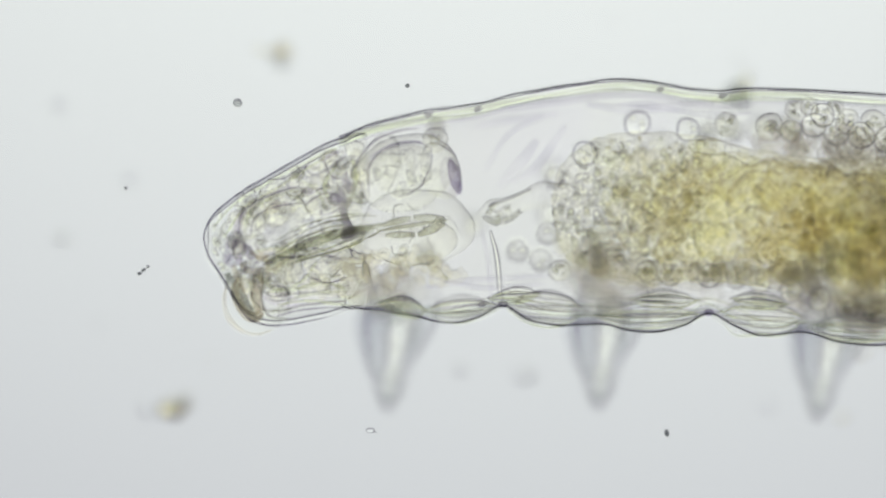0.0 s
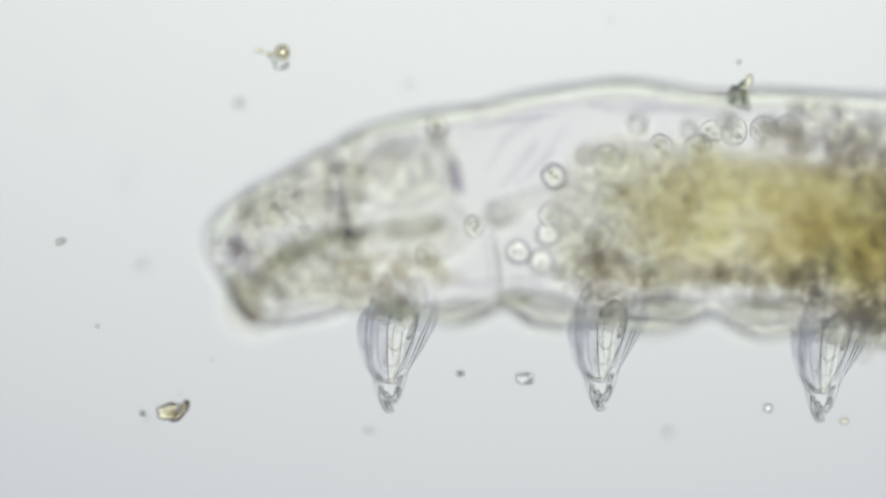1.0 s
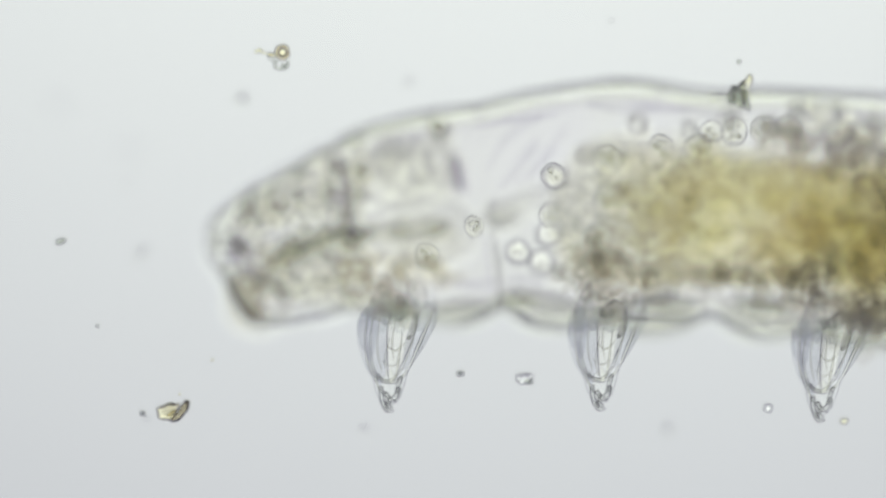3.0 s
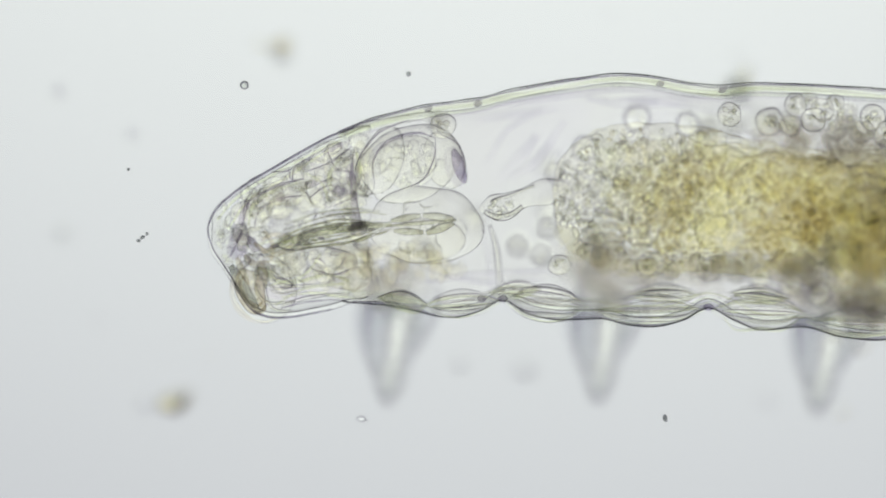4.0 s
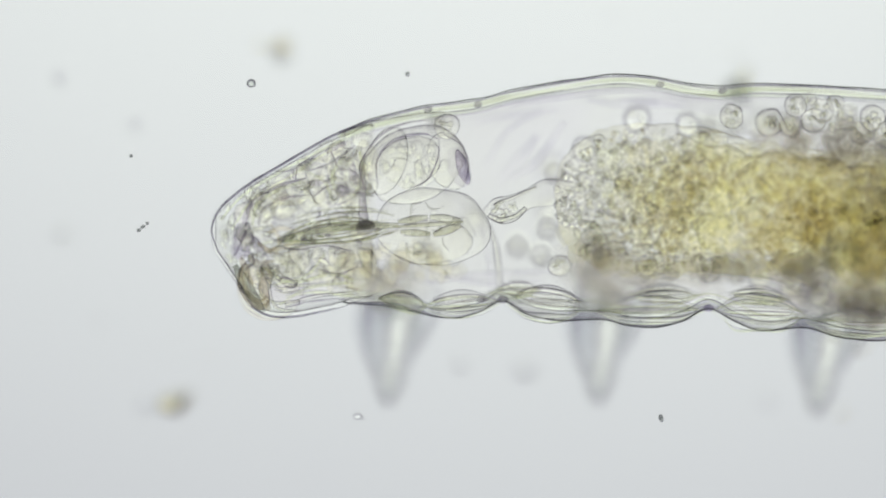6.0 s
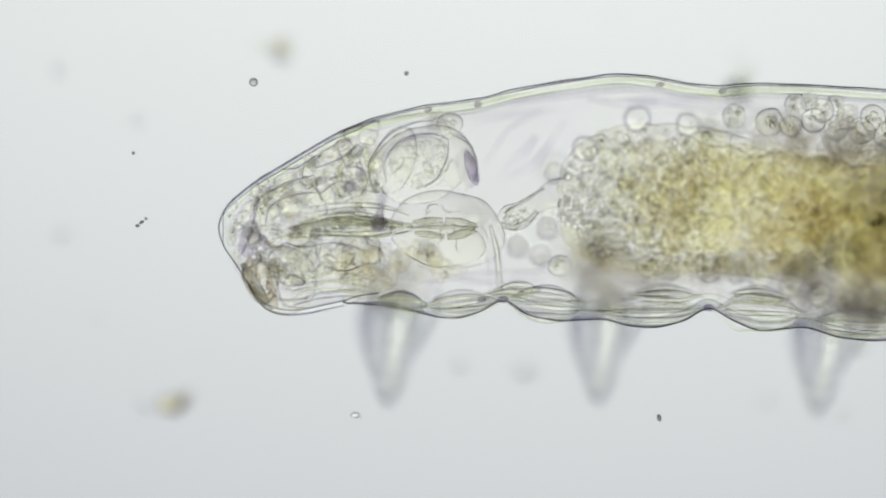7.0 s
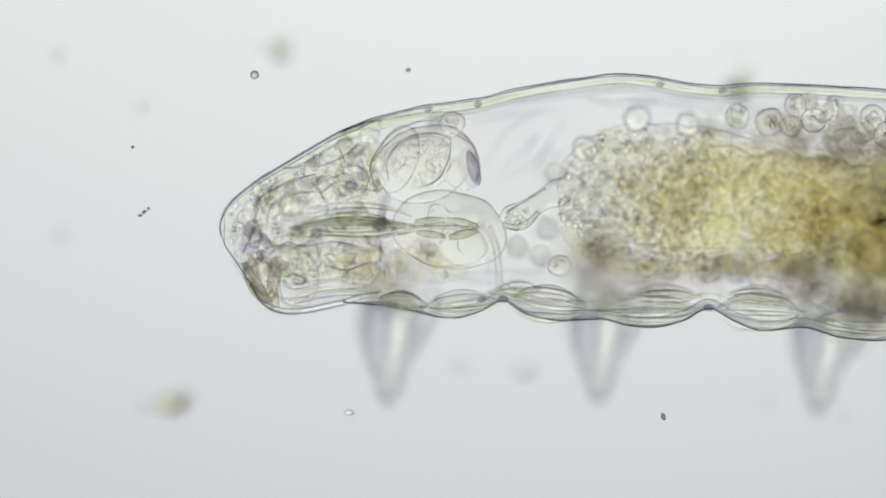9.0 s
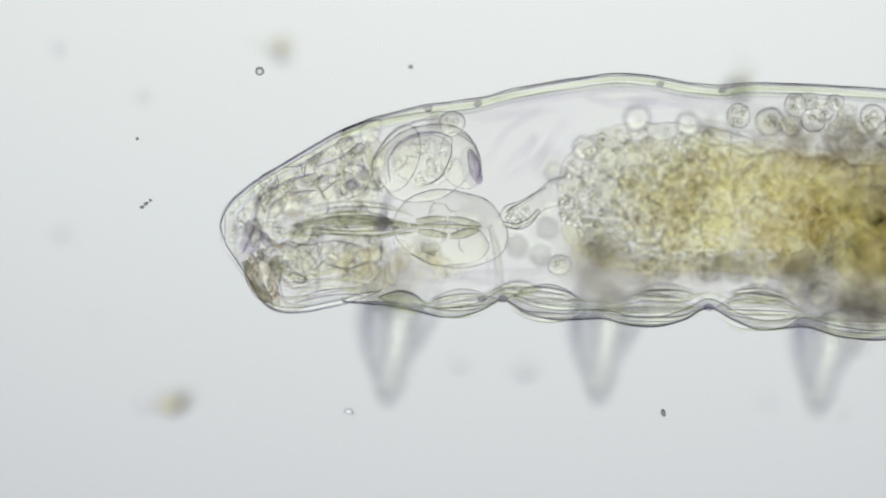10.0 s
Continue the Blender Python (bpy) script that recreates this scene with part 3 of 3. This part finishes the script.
for path, r in [([(405, 385), (440, 345), (500, 305), (560, 272), (620, 242)], 0.8), ([(425, 400), (460, 350), (520, 312), (600, 258)], 0.7), ([(460, 395), (468, 360), (500, 335), (545, 318)], 0.9),
                ([(560, 300), (590, 320), (600, 350)], 0.8), ([(620, 270), (600, 310), (620, 345)], 0.9), ([(648, 262), (655, 300), (640, 340)], 0.9), ([(470, 430), (510, 420), (560, 425)], 0.8),
                ([(480, 470), (530, 495), (600, 480), (640, 490)], 0.8), ([(510, 535), (560, 505), (630, 495)], 0.7), ([(520, 520), (580, 512), (650, 520)], 0.7), ([(500, 500), (560, 480), (590, 440)], 0.6)]:
    rod("head_strand", path, [r * 0.6, r, r * 0.8], MUSCLE, head, NECK, 3 * math.sin(path[0][0]))
# folds between the lobes, with their violet shade put into the tint
for path, r in [([(449, 398), (458, 356), (500, 328), (556, 310)], 0.75), ([(470, 400), (480, 365), (520, 345), (566, 340)], 0.4), ([(598, 262), (612, 290), (640, 300), (655, 330)], 0.55),
                ([(560, 298), (600, 282), (640, 252)], 0.4), ([(566, 345), (600, 322), (640, 332)], 0.4), ([(448, 405), (438, 430), (428, 452)], 0.6), ([(610, 358), (640, 340), (660, 300)], 0.35),
                ([(500, 300), (530, 296), (560, 276), (600, 252)], 0.4), ([(505, 430), (540, 438), (590, 430), (640, 440)], 0.35), ([(575, 470), (610, 480), (640, 470)], 0.4)]:
    rod("shaded_fold", path, [r * 0.4, r, r * 0.7, r * 1.1, r * 0.3], PURPLE, head, NECK, 2 * math.sin(path[0][0]), "violet shade painted into a fold between the head's lobes")
part("clear_vesicle", blob(P(608, 325, MID + 1) - NECK, (4.6, 4.6, 4.4), 0, 0.08, 0.2, 4), CELL, head)
part("snout_patch", blob(P(442, 430, MID) - NECK, (4.4, 6.0, 4), -24, 0.5, 0.2, 12), LILAC, head, "lilac patch behind the snout")
for x, y, sx, sy, turn in [(453, 369, 1.6, 6.5, -18), (606, 255, 6.0, 1.4, 28), (618, 334, 3.6, 2.0, 15), (575, 318, 4.5, 1.3, 12), (636, 300, 1.7, 5.5, 8), (520, 345, 4.0, 1.2, 10), (470, 430, 2.0, 3.5, 30)]:
    part("lilac_fold", blob(P(x, y, MID + 1) - NECK, (sx, sy, 1.6), turn, 0.6, 0.3, x), LILAC, head)
for path, r, mat in [([(484, 462), (486, 485), (482, 512), (490, 545)], 2.6, AMBER), ([(430, 466), (446, 494), (464, 522), (482, 548)], 2.5, LIPGREY), ([(470, 425), (490, 440), (505, 432)], 1.2, AMBER),
                     ([(455, 448), (470, 462), (500, 458)], 1.4, AMBER), ([(440, 452), (450, 475), (462, 500)], 1.6, AMBER)]:
    rod("lip", path, [r * 0.5, r, r * 0.9, r * 0.4], mat, head, NECK, 2)
for path, r in [([(497, 478), (492, 510), (505, 540), (540, 546)], 0.7), ([(500, 478), (520, 498), (560, 500), (610, 492)], 0.7), ([(520, 535), (570, 520), (640, 512)], 0.8), ([(472, 480), (477, 512), (500, 531), (545, 527)], 0.7),
                ([(485, 488), (510, 506), (540, 500)], 0.6), ([(468, 470), (500, 476), (530, 492)], 0.6)]:
    rod("lip_fold", path, [r * 0.6, r, r * 0.6], FIBRE, head, NECK, 1)
# the head's dark rims, likewise painted as tinted lines
part("rim_shade", tube([P(x + 6, y - 3, MID + 0.5) - NECK for x, y in HEAD_LOW[3:0:-1]] + [P(x + 3, y + 3, MID + 0.5) - NECK for x, y in HEAD_TOP[:9]], [0.25, 0.32, 0.4, 0.5, 0.5], 8, 90), EDGE, head, "violet rim shade painted round the brow")
part("rim_shade", tube([P(x, y - 4, MID + 0.5) - NECK for x, y in HEAD_LOW[3:9]], [0.4, 0.5, 0.4, 0.3, 0.15], 8, 60), EDGE, head)
CONE_AT = P(462, 496, MID) - NECK
cone = part("mouth_cone", blob((0, 0, 0), (6, 11, 9), 28, 0.35, 0.14, 9), BROWN, head, "folding amber mouth cone", at=CONE_AT)
for reach, r, mat in [(0.9, 1.5, AMBER), (0.66, 0.9, AMBER), (0.45, 0.6, FIBRE)]:
    turned = Matrix.Rotation(radians(28), 3, "Z")
    arc = [turned @ Vector((6 * reach * math.cos(radians(a)), 11 * reach * math.sin(radians(a)), 2)) for a in (95, 130, 165, 200, 235, 270, 300)]
    part("cone_rim", tube(arc, [r * 0.4, r, r * 1.2, r, r * 0.3], 10, 28), mat, cone)
LIP_AT = P(482, 513, MID) - NECK
lower_lip = part("lower_lip", blob((0, 0, 0), (14.5, 15.5, 11), 25, 0.05, 0.08, 4, 4), SKIN, head, "soft clear lower lip", at=LIP_AT)
part("lip_rim", tube([Vector((14.0 * math.cos(radians(a)), 15.0 * math.sin(radians(a)), 0)) for a in (150, 175, 200, 225, 250, 275, 300)], [0.2, 0.9, 1.3, 1.4, 1.0, 0.6, 0.2], 10, 40), BROWN, lower_lip, "amber rim of the lip")
for path, r in [([(506, 492), (516, 487), (530, 490), (540, 498), (532, 505), (518, 502)], 0.5), ([(500, 508), (520, 514), (545, 508)], 0.4), ([(548, 488), (560, 496), (556, 508)], 0.4), ([(520, 540), (560, 530), (610, 524), (640, 526)], 0.5)]:
    rod("lip_fold", path, [r * 0.4, r, r * 0.8, r * 0.4], PURPLE if r > 0.45 else FIBRE, head, NECK, 2)
part("lip_cavity", blob(P(520, 520, MID) - NECK, (10, 5.5, 9), 5, 0.1, 0.1, 2), CAVITY, head)
part("snout_spot", blob(P(440, 408, MID) - NECK, (3.0, 4.5, 4), -30, 0.35, 0.25, 8), STREAK, head)



def head_grains(count, seed, r0, r1):
    rng, out = random.Random(seed), []
    xs, up, lo = [q[0] for q in HEAD_TOP], [q[1] for q in HEAD_TOP], [np.interp(q[0], [p[0] for p in HEAD_LOW], [p[1] for p in HEAD_LOW]) for q in HEAD_TOP]
    while len(out) < count:
        x, f, z = rng.uniform(400, 668), rng.uniform(-0.86, 0.86), rng.uniform(-0.7, 0.7)
        t, b = np.interp(x, xs, up), np.interp(x, xs, lo)
        if f * f + z * z > 0.74 or (490 < x < 590 and f > 0.6) or (r1 > 1.6 and x < 436):
            continue
        r = rng.uniform(r0, r1)
        out.append((P(x, (t + b) / 2 + f * (b - t) / 2, MID - 6 + z * (b - t) / 6.5) - NECK, (r * rng.uniform(0.7, 1.8), r, r), rng.uniform(0, 3), rng.uniform(0, 50), 1 if r < 1.6 else 2))
    return out


many("head_grains", head_grains(330, 21, 0.5, 1.5), GRANULE, head, "fine clear granules inside the head")
many("head_lobes", head_grains(90, 22, 2.0, 4.6), TISSUE, head, "crowded clear cells inside the head")



def wisps(name, seed, count, spots, reach, r0, r1, mat, parent, label):
    """Fine curved fibres that start at random among the given lumps."""
    rng, bm = random.Random(seed), bmesh.new()
    for _ in range(count):
        c = Vector(rng.choice(spots)[0])
        a = rng.uniform(0, math.pi)
        d = Vector((math.cos(a), math.sin(a), rng.uniform(-0.3, 0.3))) * reach * rng.uniform(0.4, 1.0)
        bow = Vector((-d.y, d.x, 0)) * rng.uniform(-0.5, 0.5)
        r = rng.uniform(r0, r1)
        tube([c - d * 0.5, c + bow, c + d * 0.5], [r * 0.4, r, r * 0.4], 6, 9, 1.0, True, bm)
    return tagged(part(name, bm, mat, parent, label), kind="stuff")


wisps("head_fibres", 41, 130, [q for q in head_grains(200, 44, 1, 2) if abs(q[0].z) < 9 and q[0].x > -50], 7.5, 0.28, 0.6, FIBRE, head, "fine clear fibres among the head cells")
# crease lines with the violet shade in their colour
wisps("shaded_creases", 49, 60, [q for q in head_grains(200, 50, 1, 2) if abs(q[0].z) < 8 and q[0].x > -50], 7.0, 0.14, 0.36, PURPLE, head, "fine violet shade painted into creases among the head cells")
wisps("pharynx_fibres", 42, 14, filled((0, 0, 0), (19, 14, 7), -6, 60, 1, 2, 45), 8.0, 0.25, 0.5, FIBRE, pharynx, "fine radial fibres of the pharynx")
wisps("brain_fibres", 43, 4, filled((0, 0, 0), (20, 13, 7), 18, 60, 1, 2, 46), 8.0, 0.25, 0.5, FIBRE, brain, "fine folds of the brain lobes")
wisps("gut_fibres", 47, 120, scatter(200, 990, 1560, 225, 480, 1, 2, 48), 7.0, 0.25, 0.55, FIBRE, gut, "fine folds on the gut wall")

# ---- legs on the slide's side ----
LEG = P(700, 574, 10)


def leg_line(points, z0=12, z1=6):
    return [P(x, y - 16, z0 + (z1 - z0) * i / (len(points) - 1)) - LEG for i, (x, y) in enumerate(points)]


leg = part("leg", tube([P(x, y - 16, z) - LEG for x, y, z in [(722, 520, 24), (718, 534, 21), (712, 556, 17), (699, 600, 13), (690, 642, 10), (689, 672, 8.5), (688, 702, 7), (686, 724, 6)]],
                       [14.6, 15.4, 15.8, 13.0, 9.8, 7.3, 5.0, 0.8], 28, 60, 0.6, close="end"), LEGSKIN, bear, "stubby clear leg with claws", at=LEG)
part("knee", tube(leg_line([(663, 655), (668, 668), (682, 678), (700, 676), (716, 664), (722, 650)], 9, 9), [0.3, 0.55, 0.5, 0.55, 0.3], 8, 24), FIBRE, leg, "fold of skin round the knee")
part("outer_skin", tube(leg_line([(650, 560), (646, 600), (650, 640), (664, 672), (670, 690)], 14, 8), [0.2, 0.4, 0.5, 0.45, 0.2], 8, 28), FIBRE, leg)
part("foot", tube(leg_line([(690, 655), (690, 672), (688, 694), (687, 716)], 9, 6), [0.5, 3.6, 3.4, 0.6], 16, 24, 0.55), CUTICLE, leg)
part("leg_muscle", tube(leg_line([(718, 535), (716, 556), (708, 596), (699, 640), (692, 680)], 17, 8), [1, 6, 6, 3.5, 1], 16, 30, 0.8), CREAM, leg, "clear core of the leg")
# the leg's darker sides out of focus, put into tinted strips
for path, r in [([(668, 530), (660, 570), (660, 610), (666, 650), (674, 684)], 6.5), ([(656, 545), (650, 590), (656, 640)], 4.5), ([(762, 535), (750, 570), (732, 615), (714, 655)], 5.0)]:
    part("flank_shade", tube(leg_line(path, 11, 6), [r * 0.5, r, r, r * 0.7, 0.4], 12, 26, 0.6), FLANKSHADE, leg, "grey-violet shade painted into tissue along the leg's side")
many("leg_gland", filled(P(709, 552, 16) - LEG, (12, 11, 5), 0, 24, 1.0, 2.8, 60), LEGTISSUE, leg)
for path, r in [([(662, 550), (655, 620), (664, 665), (672, 695)], 0.6), ([(690, 600), (682, 640), (686, 668)], 0.5), ([(770, 545), (745, 602), (725, 650)], 0.9),
                ([(668, 668), (690, 675), (712, 655)], 0.6), ([(735, 585), (722, 600), (735, 570)], 0.7), ([(712, 590), (705, 640), (700, 670)], 0.5), ([(672, 560), (668, 620), (676, 660)], 0.4),
                ([(740, 560), (728, 610), (712, 655)], 0.45), ([(676, 640), (692, 650), (706, 640)], 0.4), ([(684, 612), (700, 622), (716, 608)], 0.4), ([(700, 570), (694, 610), (698, 640)], 0.4)]:
    part("crease", tube(leg_line(path, 14, 10), [r * 0.5, r, r * 0.5], 8, 20), FIBRE, leg)
for path, r in [([(674, 686), (676, 708), (685, 727), (697, 727)], 1.1), ([(706, 688), (700, 704), (688, 710), (682, 724)], 1.2), ([(710, 668), (704, 688), (706, 704)], 0.9),
                ([(682, 696), (692, 710), (702, 712)], 1.0), ([(684, 716), (690, 722), (684, 730)], 1.0), ([(668, 664), (678, 676), (690, 676)], 0.7)]:
    part("claw", tube(leg_line(path, 8, 5), [r, r, r * 0.8, r * 0.3], 10, 20), CLAW, leg)
for dx, dy, turn in [(372, -3, 1), (768, 18, -2), (1130, -12, 4)]:
    copy_thing(leg, pose(*((LEG + Vector((dx / 4, -dy / 4, 0))) * U), 0, 0, turn))


# ---- loose matter on the slide and in the water ----
def grain(name, label, x, y, z, lumps, mat, category, still=True, group=""):
    """A crumb of several angular lumps: x, y, half width, half height, turn."""
    c = P(x, y - 16 if still else y, z)
    root = None
    for i, (lx, ly, sx, sy, turn, *other) in enumerate(lumps):
        bm = blob(Vector((lx / 4, -ly / 4, 0)), (sx / 4, sy / 4, min(sx, sy) / 4), turn, 0.5 if max(sx, sy) > 8 else 0.2, 1.6 / max(sx, sy) * 4, x + i, 2)
        if root is None:
            root = part(name, bm, mat, at=c, flat=max(sx, sy) > 8)
        else:
            part("fragment", bm, other[0] if other else mat, root, flat=max(sx, sy) > 8)
    return tagged(root, label, category, group)


def chip(name, outline, mat, parent, z=0.0, thick=3.0, at=None):
    """A flat splinter with bevelled rims: its outline in plan units about the parent's place."""
    bm, n = bmesh.new(), len(outline)
    cx, cy = sum(x for x, _ in outline) / n, sum(y for _, y in outline) / n
    rows = [[Vector(((cx + (x - cx) * f) / 4, -(cy + (y - cy) * f) / 4, z + h * thick)) for x, y in outline] for f, h in ((0.72, -0.5), (1.0, -0.15), (0.95, 0.2), (0.6, 0.5))]
    return part(name, rings(bm, rows), mat, parent, at=at, flat=True)


grit = chip("grit_grain", [(-30, 0), (-6, -9), (14, -8), (6, 10), (-1, 23), (-26, 20)], GRIT, None, 0, 4.0, at=P(306, 707, 5))
chip("dark_facet", [(22, -15), (30, -12), (28, 2), (12, 22), (-2, 26), (-6, 20), (8, 8), (14, -4)], FLINT, grit, 0.6, 4.5)
chip("flake", [(-12, 14), (0, 3), (8, 4), (-6, 17)], FLINT, grit, 2.5, 1.2)
chip("flake", [(-24, -2), (-6, -10), (8, -8), (-4, -4)], SHARD, grit, 2.5, 1.0)
chip("flake", [(8, -24), (13, -27), (14, -21)], CRUMB, grit, 0, 1.0)
tagged(grit, "angular yellow grain with a dark brown facet lying on the slide", "debris")

crumb = part("algal_crumb", tube([Vector((2.6 * math.cos(a), 2.8 * math.sin(a), 0)) for a in (0.15, 0.9, 1.7, 2.5, 3.3, 4.1, 4.9, 5.7, 6.35)], [0.7, 0.9, 0.8, 1.0, 0.9, 0.7, 0.8, 0.9, 0.7], 10, 40), HUSK, at=P(500, 77, 4))
part("core", blob((0, 0, 0), (2.0, 2.2, 1.4), 0, 0.2, 0.3, 3, 2), GRIT, crumb)
part("stalk", tube([(-2.6, -1.4, 0), (-5, -1.2, 0.3), (-8, -0.4, 0), (-10.5, 0.9, 0), (-12.5, -0.4, 0)], [0.9, 1.1, 0.5, 0.9, 0.4], 10, 30), CRUMB, crumb, "thin pale brown stalk")
part("stalk_bead", blob((-5.2, -1.2, 0.4), (1.7, 0.9, 0.9), 12, 0.3, 0.4, 5, 2), HUSK, crumb)
for path, r in [([(-1.5, -3.4, 0), (-3.2, -4.6, 0), (-3.4, -6.4, 0), (-1.4, -7.3, 0), (1.4, -6.8, 0), (2.4, -5.0, 0), (1.6, -3.6, 0)], 0.6), ([(-6.5, -2.4, 0), (-4.4, -3.6, 0), (-2.6, -4.2, 0)], 0.35), ([(-0.6, -4.8, 0.4), (0.4, -5.8, 0.4), (1.2, -5.2, 0.4)], 0.6)]:
    part("curl", tube(path, [r * 0.7, r, r * 1.2, r * 0.6], 10, 24), SHARD, crumb)
tagged(crumb, "small brown ring-shaped alga with a thin stalk", "debris")
grain("mineral_shard", "dark grey-green splinter beside the animal's back", 1308, 165, 5,
      [(-2, 10, 15, 20, 10), (12, -14, 8, 20, -28, CRUMB), (-14, 12, 9, 11, 30), (14, 22, 6, 13, 15), (0, -55, 4, 4, 0), (-40, 8, 16, 6, 0, CREAM), (4, -8, 7, 14, -15), (-6, -2, 6, 12, 20), (10, 6, 7, 10, 0)], SHARD, "debris")
grain("pale_crumb", "small colourless ring-shaped crumb on the slide", 930, 671, 3,
      [(0, 0, 15, 10, 10), (-12, -2, 5, 7, 0), (6, 6, 8, 4, 0, SHARD), (10, -4, 5, 5, 0)], DROP, "debris")
for x, y, sx, sy, mat in [(815, 662, 7, 5, SPECK), (252, 733, 5, 5, SPECK), (107, 428, 11, 5, SHARD), (1360, 723, 8, 8, DROP), (1495, 746, 8, 6, CRUMB), (172, 578, 3, 3, SPECK),
                          (1083, 37, 4, 4, DROP), (375, 638, 4, 2, CRUMB), (260, 742, 5, 4, DROP)]:
    grain("speck", "tiny speck lying on the slide", x, y, 2.5, [(0, 0, sx, sy, 15)], mat, "speck", group="specks on the slide")

drifters = []
for x, y, z, lumps, mat, shift in [
    (450, 144, 50, [(0, 0, 8, 8, 0)], RING, [(0, -29, 30), (2.5, -22, 24), (4.0, -17, 8), (4.5, -15, 6), (5.5, -8, 4), (7.5, 0, 0), (9, 1, -11), (10, 10, -17)]),
    (250, 390, 50, [(0, 0, 5, 3, 30), (-7, 6, 4, 3, 10), (8, -6, 3, 3, 0)], SPECK, [(0, 4, 80), (4.5, 2, 26), (5.5, 3, 16), (7.5, 0, 0), (9, 5, -14), (10, 8, -28)]),
    (1172, 738, 50, [(0, 0, 4, 7, 10)], SPECK, [(0, 8, 20), (4.5, 4, 3), (7.5, -6, 2), (9, 2, 0), (10, 2, -6)]),
    (719, 129, 46, [(0, 0, 4, 4, 0)], SPECK, [(0, 2, 14), (4.5, 4, 2), (7.5, 0, 0), (10, 8, -10)]),
    (235, 265, 52, [(0, 0, 3, 3, 0)], SPECK, [(0, -12, 60), (4.5, -7, 30), (5.5, -5, 16), (7.5, 2, 5), (9, 0, -4), (10, 8, -18)]),
    (625, 733, 44, [(0, 0, 8, 5, 0), (8, 5, 3, 3, 0)], DROP, [(0, 30, 20), (4.5, 13, 8), (7.5, 0, 0), (9, -8, -3), (10, -8, -4)]),
    (245, 215, 95, [(0, 0, 10, 12, 0)], HAZE, [(0, -15, 100), (4.5, -10, 25), (7.5, 0, 0), (10, 10, -34)]),
    (105, 125, 100, [(0, 0, 12, 12, 0)], HAZE, [(0, 0, 60), (4.5, 0, 40), (7.5, 0, 0), (10, 0, -30)])]:
    drifters.append((grain("drifting_speck", "tiny speck adrift in the water", x, y, z, lumps, mat, "speck", False, "specks adrift in the water"), P(x, y, z), shift))


def slide_along(ob, at, rows):
    """Keys an object's shifts (in plan units, y down) and turns about its resting place."""
    walk(ob, [(t, pose(*((Vector(at) + Vector((dx / 4, -dy / 4, 0))) * U), 0, 0, turn)) for t, dx, dy, turn in rows])


def motions():
    slide_along(head, NECK, [(0.0, -24, 13, -1.0), (2.5, -23, 12, -1.0), (4.0, -17, 9, -1.0), (5.5, -16, 8, -0.8), (6.8, -2, 1, -0.1), (7.5, 0, 0, 0.0), (10.0, 3, -2, -0.2)])
    slide_along(cone, CONE_AT, [(0.0, 8, 14, 0), (2.5, 8, 14, 0), (4.0, 6, 14, 0), (5.5, 6, 11, 0), (6.8, -1, 0, 0), (10.0, 0, 0, 0)])
    slide_along(lower_lip, LIP_AT, [(0.0, 0, 0, 0), (2.5, 0, 0, 0), (4.0, 6, -8, 0), (5.5, 7, -9, 0), (6.8, 20, -18, 20), (10.0, 22, -19, 20)])
    slide_along(mouth, JOINT, [(0.0, -58, -6, 19), (2.5, -56, -6, 17), (4.0, -42, 0, 11), (5.5, -40, 0, 10), (6.8, -6, -2, 2), (7.5, -3, 0, 1), (8.5, -2, 0, 1), (10.0, 2, 0, 0)])
    slide_along(pharynx, P(795, 408, MID), [(0.0, -58, -14, 10), (2.5, -56, -12, 9), (4.0, -42, -8, 6), (5.5, -40, -8, 6), (6.8, -6, -2, 2), (7.5, -3, 0, 0), (10.0, 2, -2, 0)])
    slide_along(brain, BRAIN, [(0.0, -34, 6, 0), (2.5, -32, 4, 0), (4.0, -26, 0, 2), (5.5, -25, 0, 2), (6.8, -6, 0, 1), (7.5, -3, 0, 0), (10.0, 2, -2, 0)])
    slide_along(oesophagus, P(935, 370, MID), [(0.0, -30, -14, -10), (2.5, -30, -12, -10), (4.0, -26, -12, -12), (5.5, -26, -12, -12), (6.8, -4, -2, -1), (7.5, 0, 0, 0), (10.0, 2, -2, 0)])
    slide_along(gut, gut_at, [(0.0, -10, 6, 0), (2.5, -10, 6, 0), (4.0, -8, 0, 0), (5.5, -7, 0, 0), (7.0, 0, 0, 0), (10.0, 1, -1, 0)])
    slide_along(cells[0], P(800, 222, 50), [(0.0, -30, 18, 0), (4.0, -16, 2, 0), (5.5, -12, 2, 0), (7.0, -4, 0, 0), (10.0, 0, -2, 0)])
    slide_along(cells[1], P(1303, 206, 50), [(0.0, -18, 6, 0), (4.0, -12, -2, 0), (5.5, -10, 0, 0), (7.0, -4, 0, 0), (10.0, 4, 0, 0)])
    walk(strut, [(t, pose(*(STRUT_AT * U), tilt, 0, 0)) for t, tilt in [(0.0, -40), (2.5, -35), (3.8, 0), (5.7, 0), (6.8, -55), (10.0, -60)]])
    for ob, at, shift in drifters:
        slide_along(ob, at, [(t, dx, dy, 0) for t, dx, dy in shift])


motions()
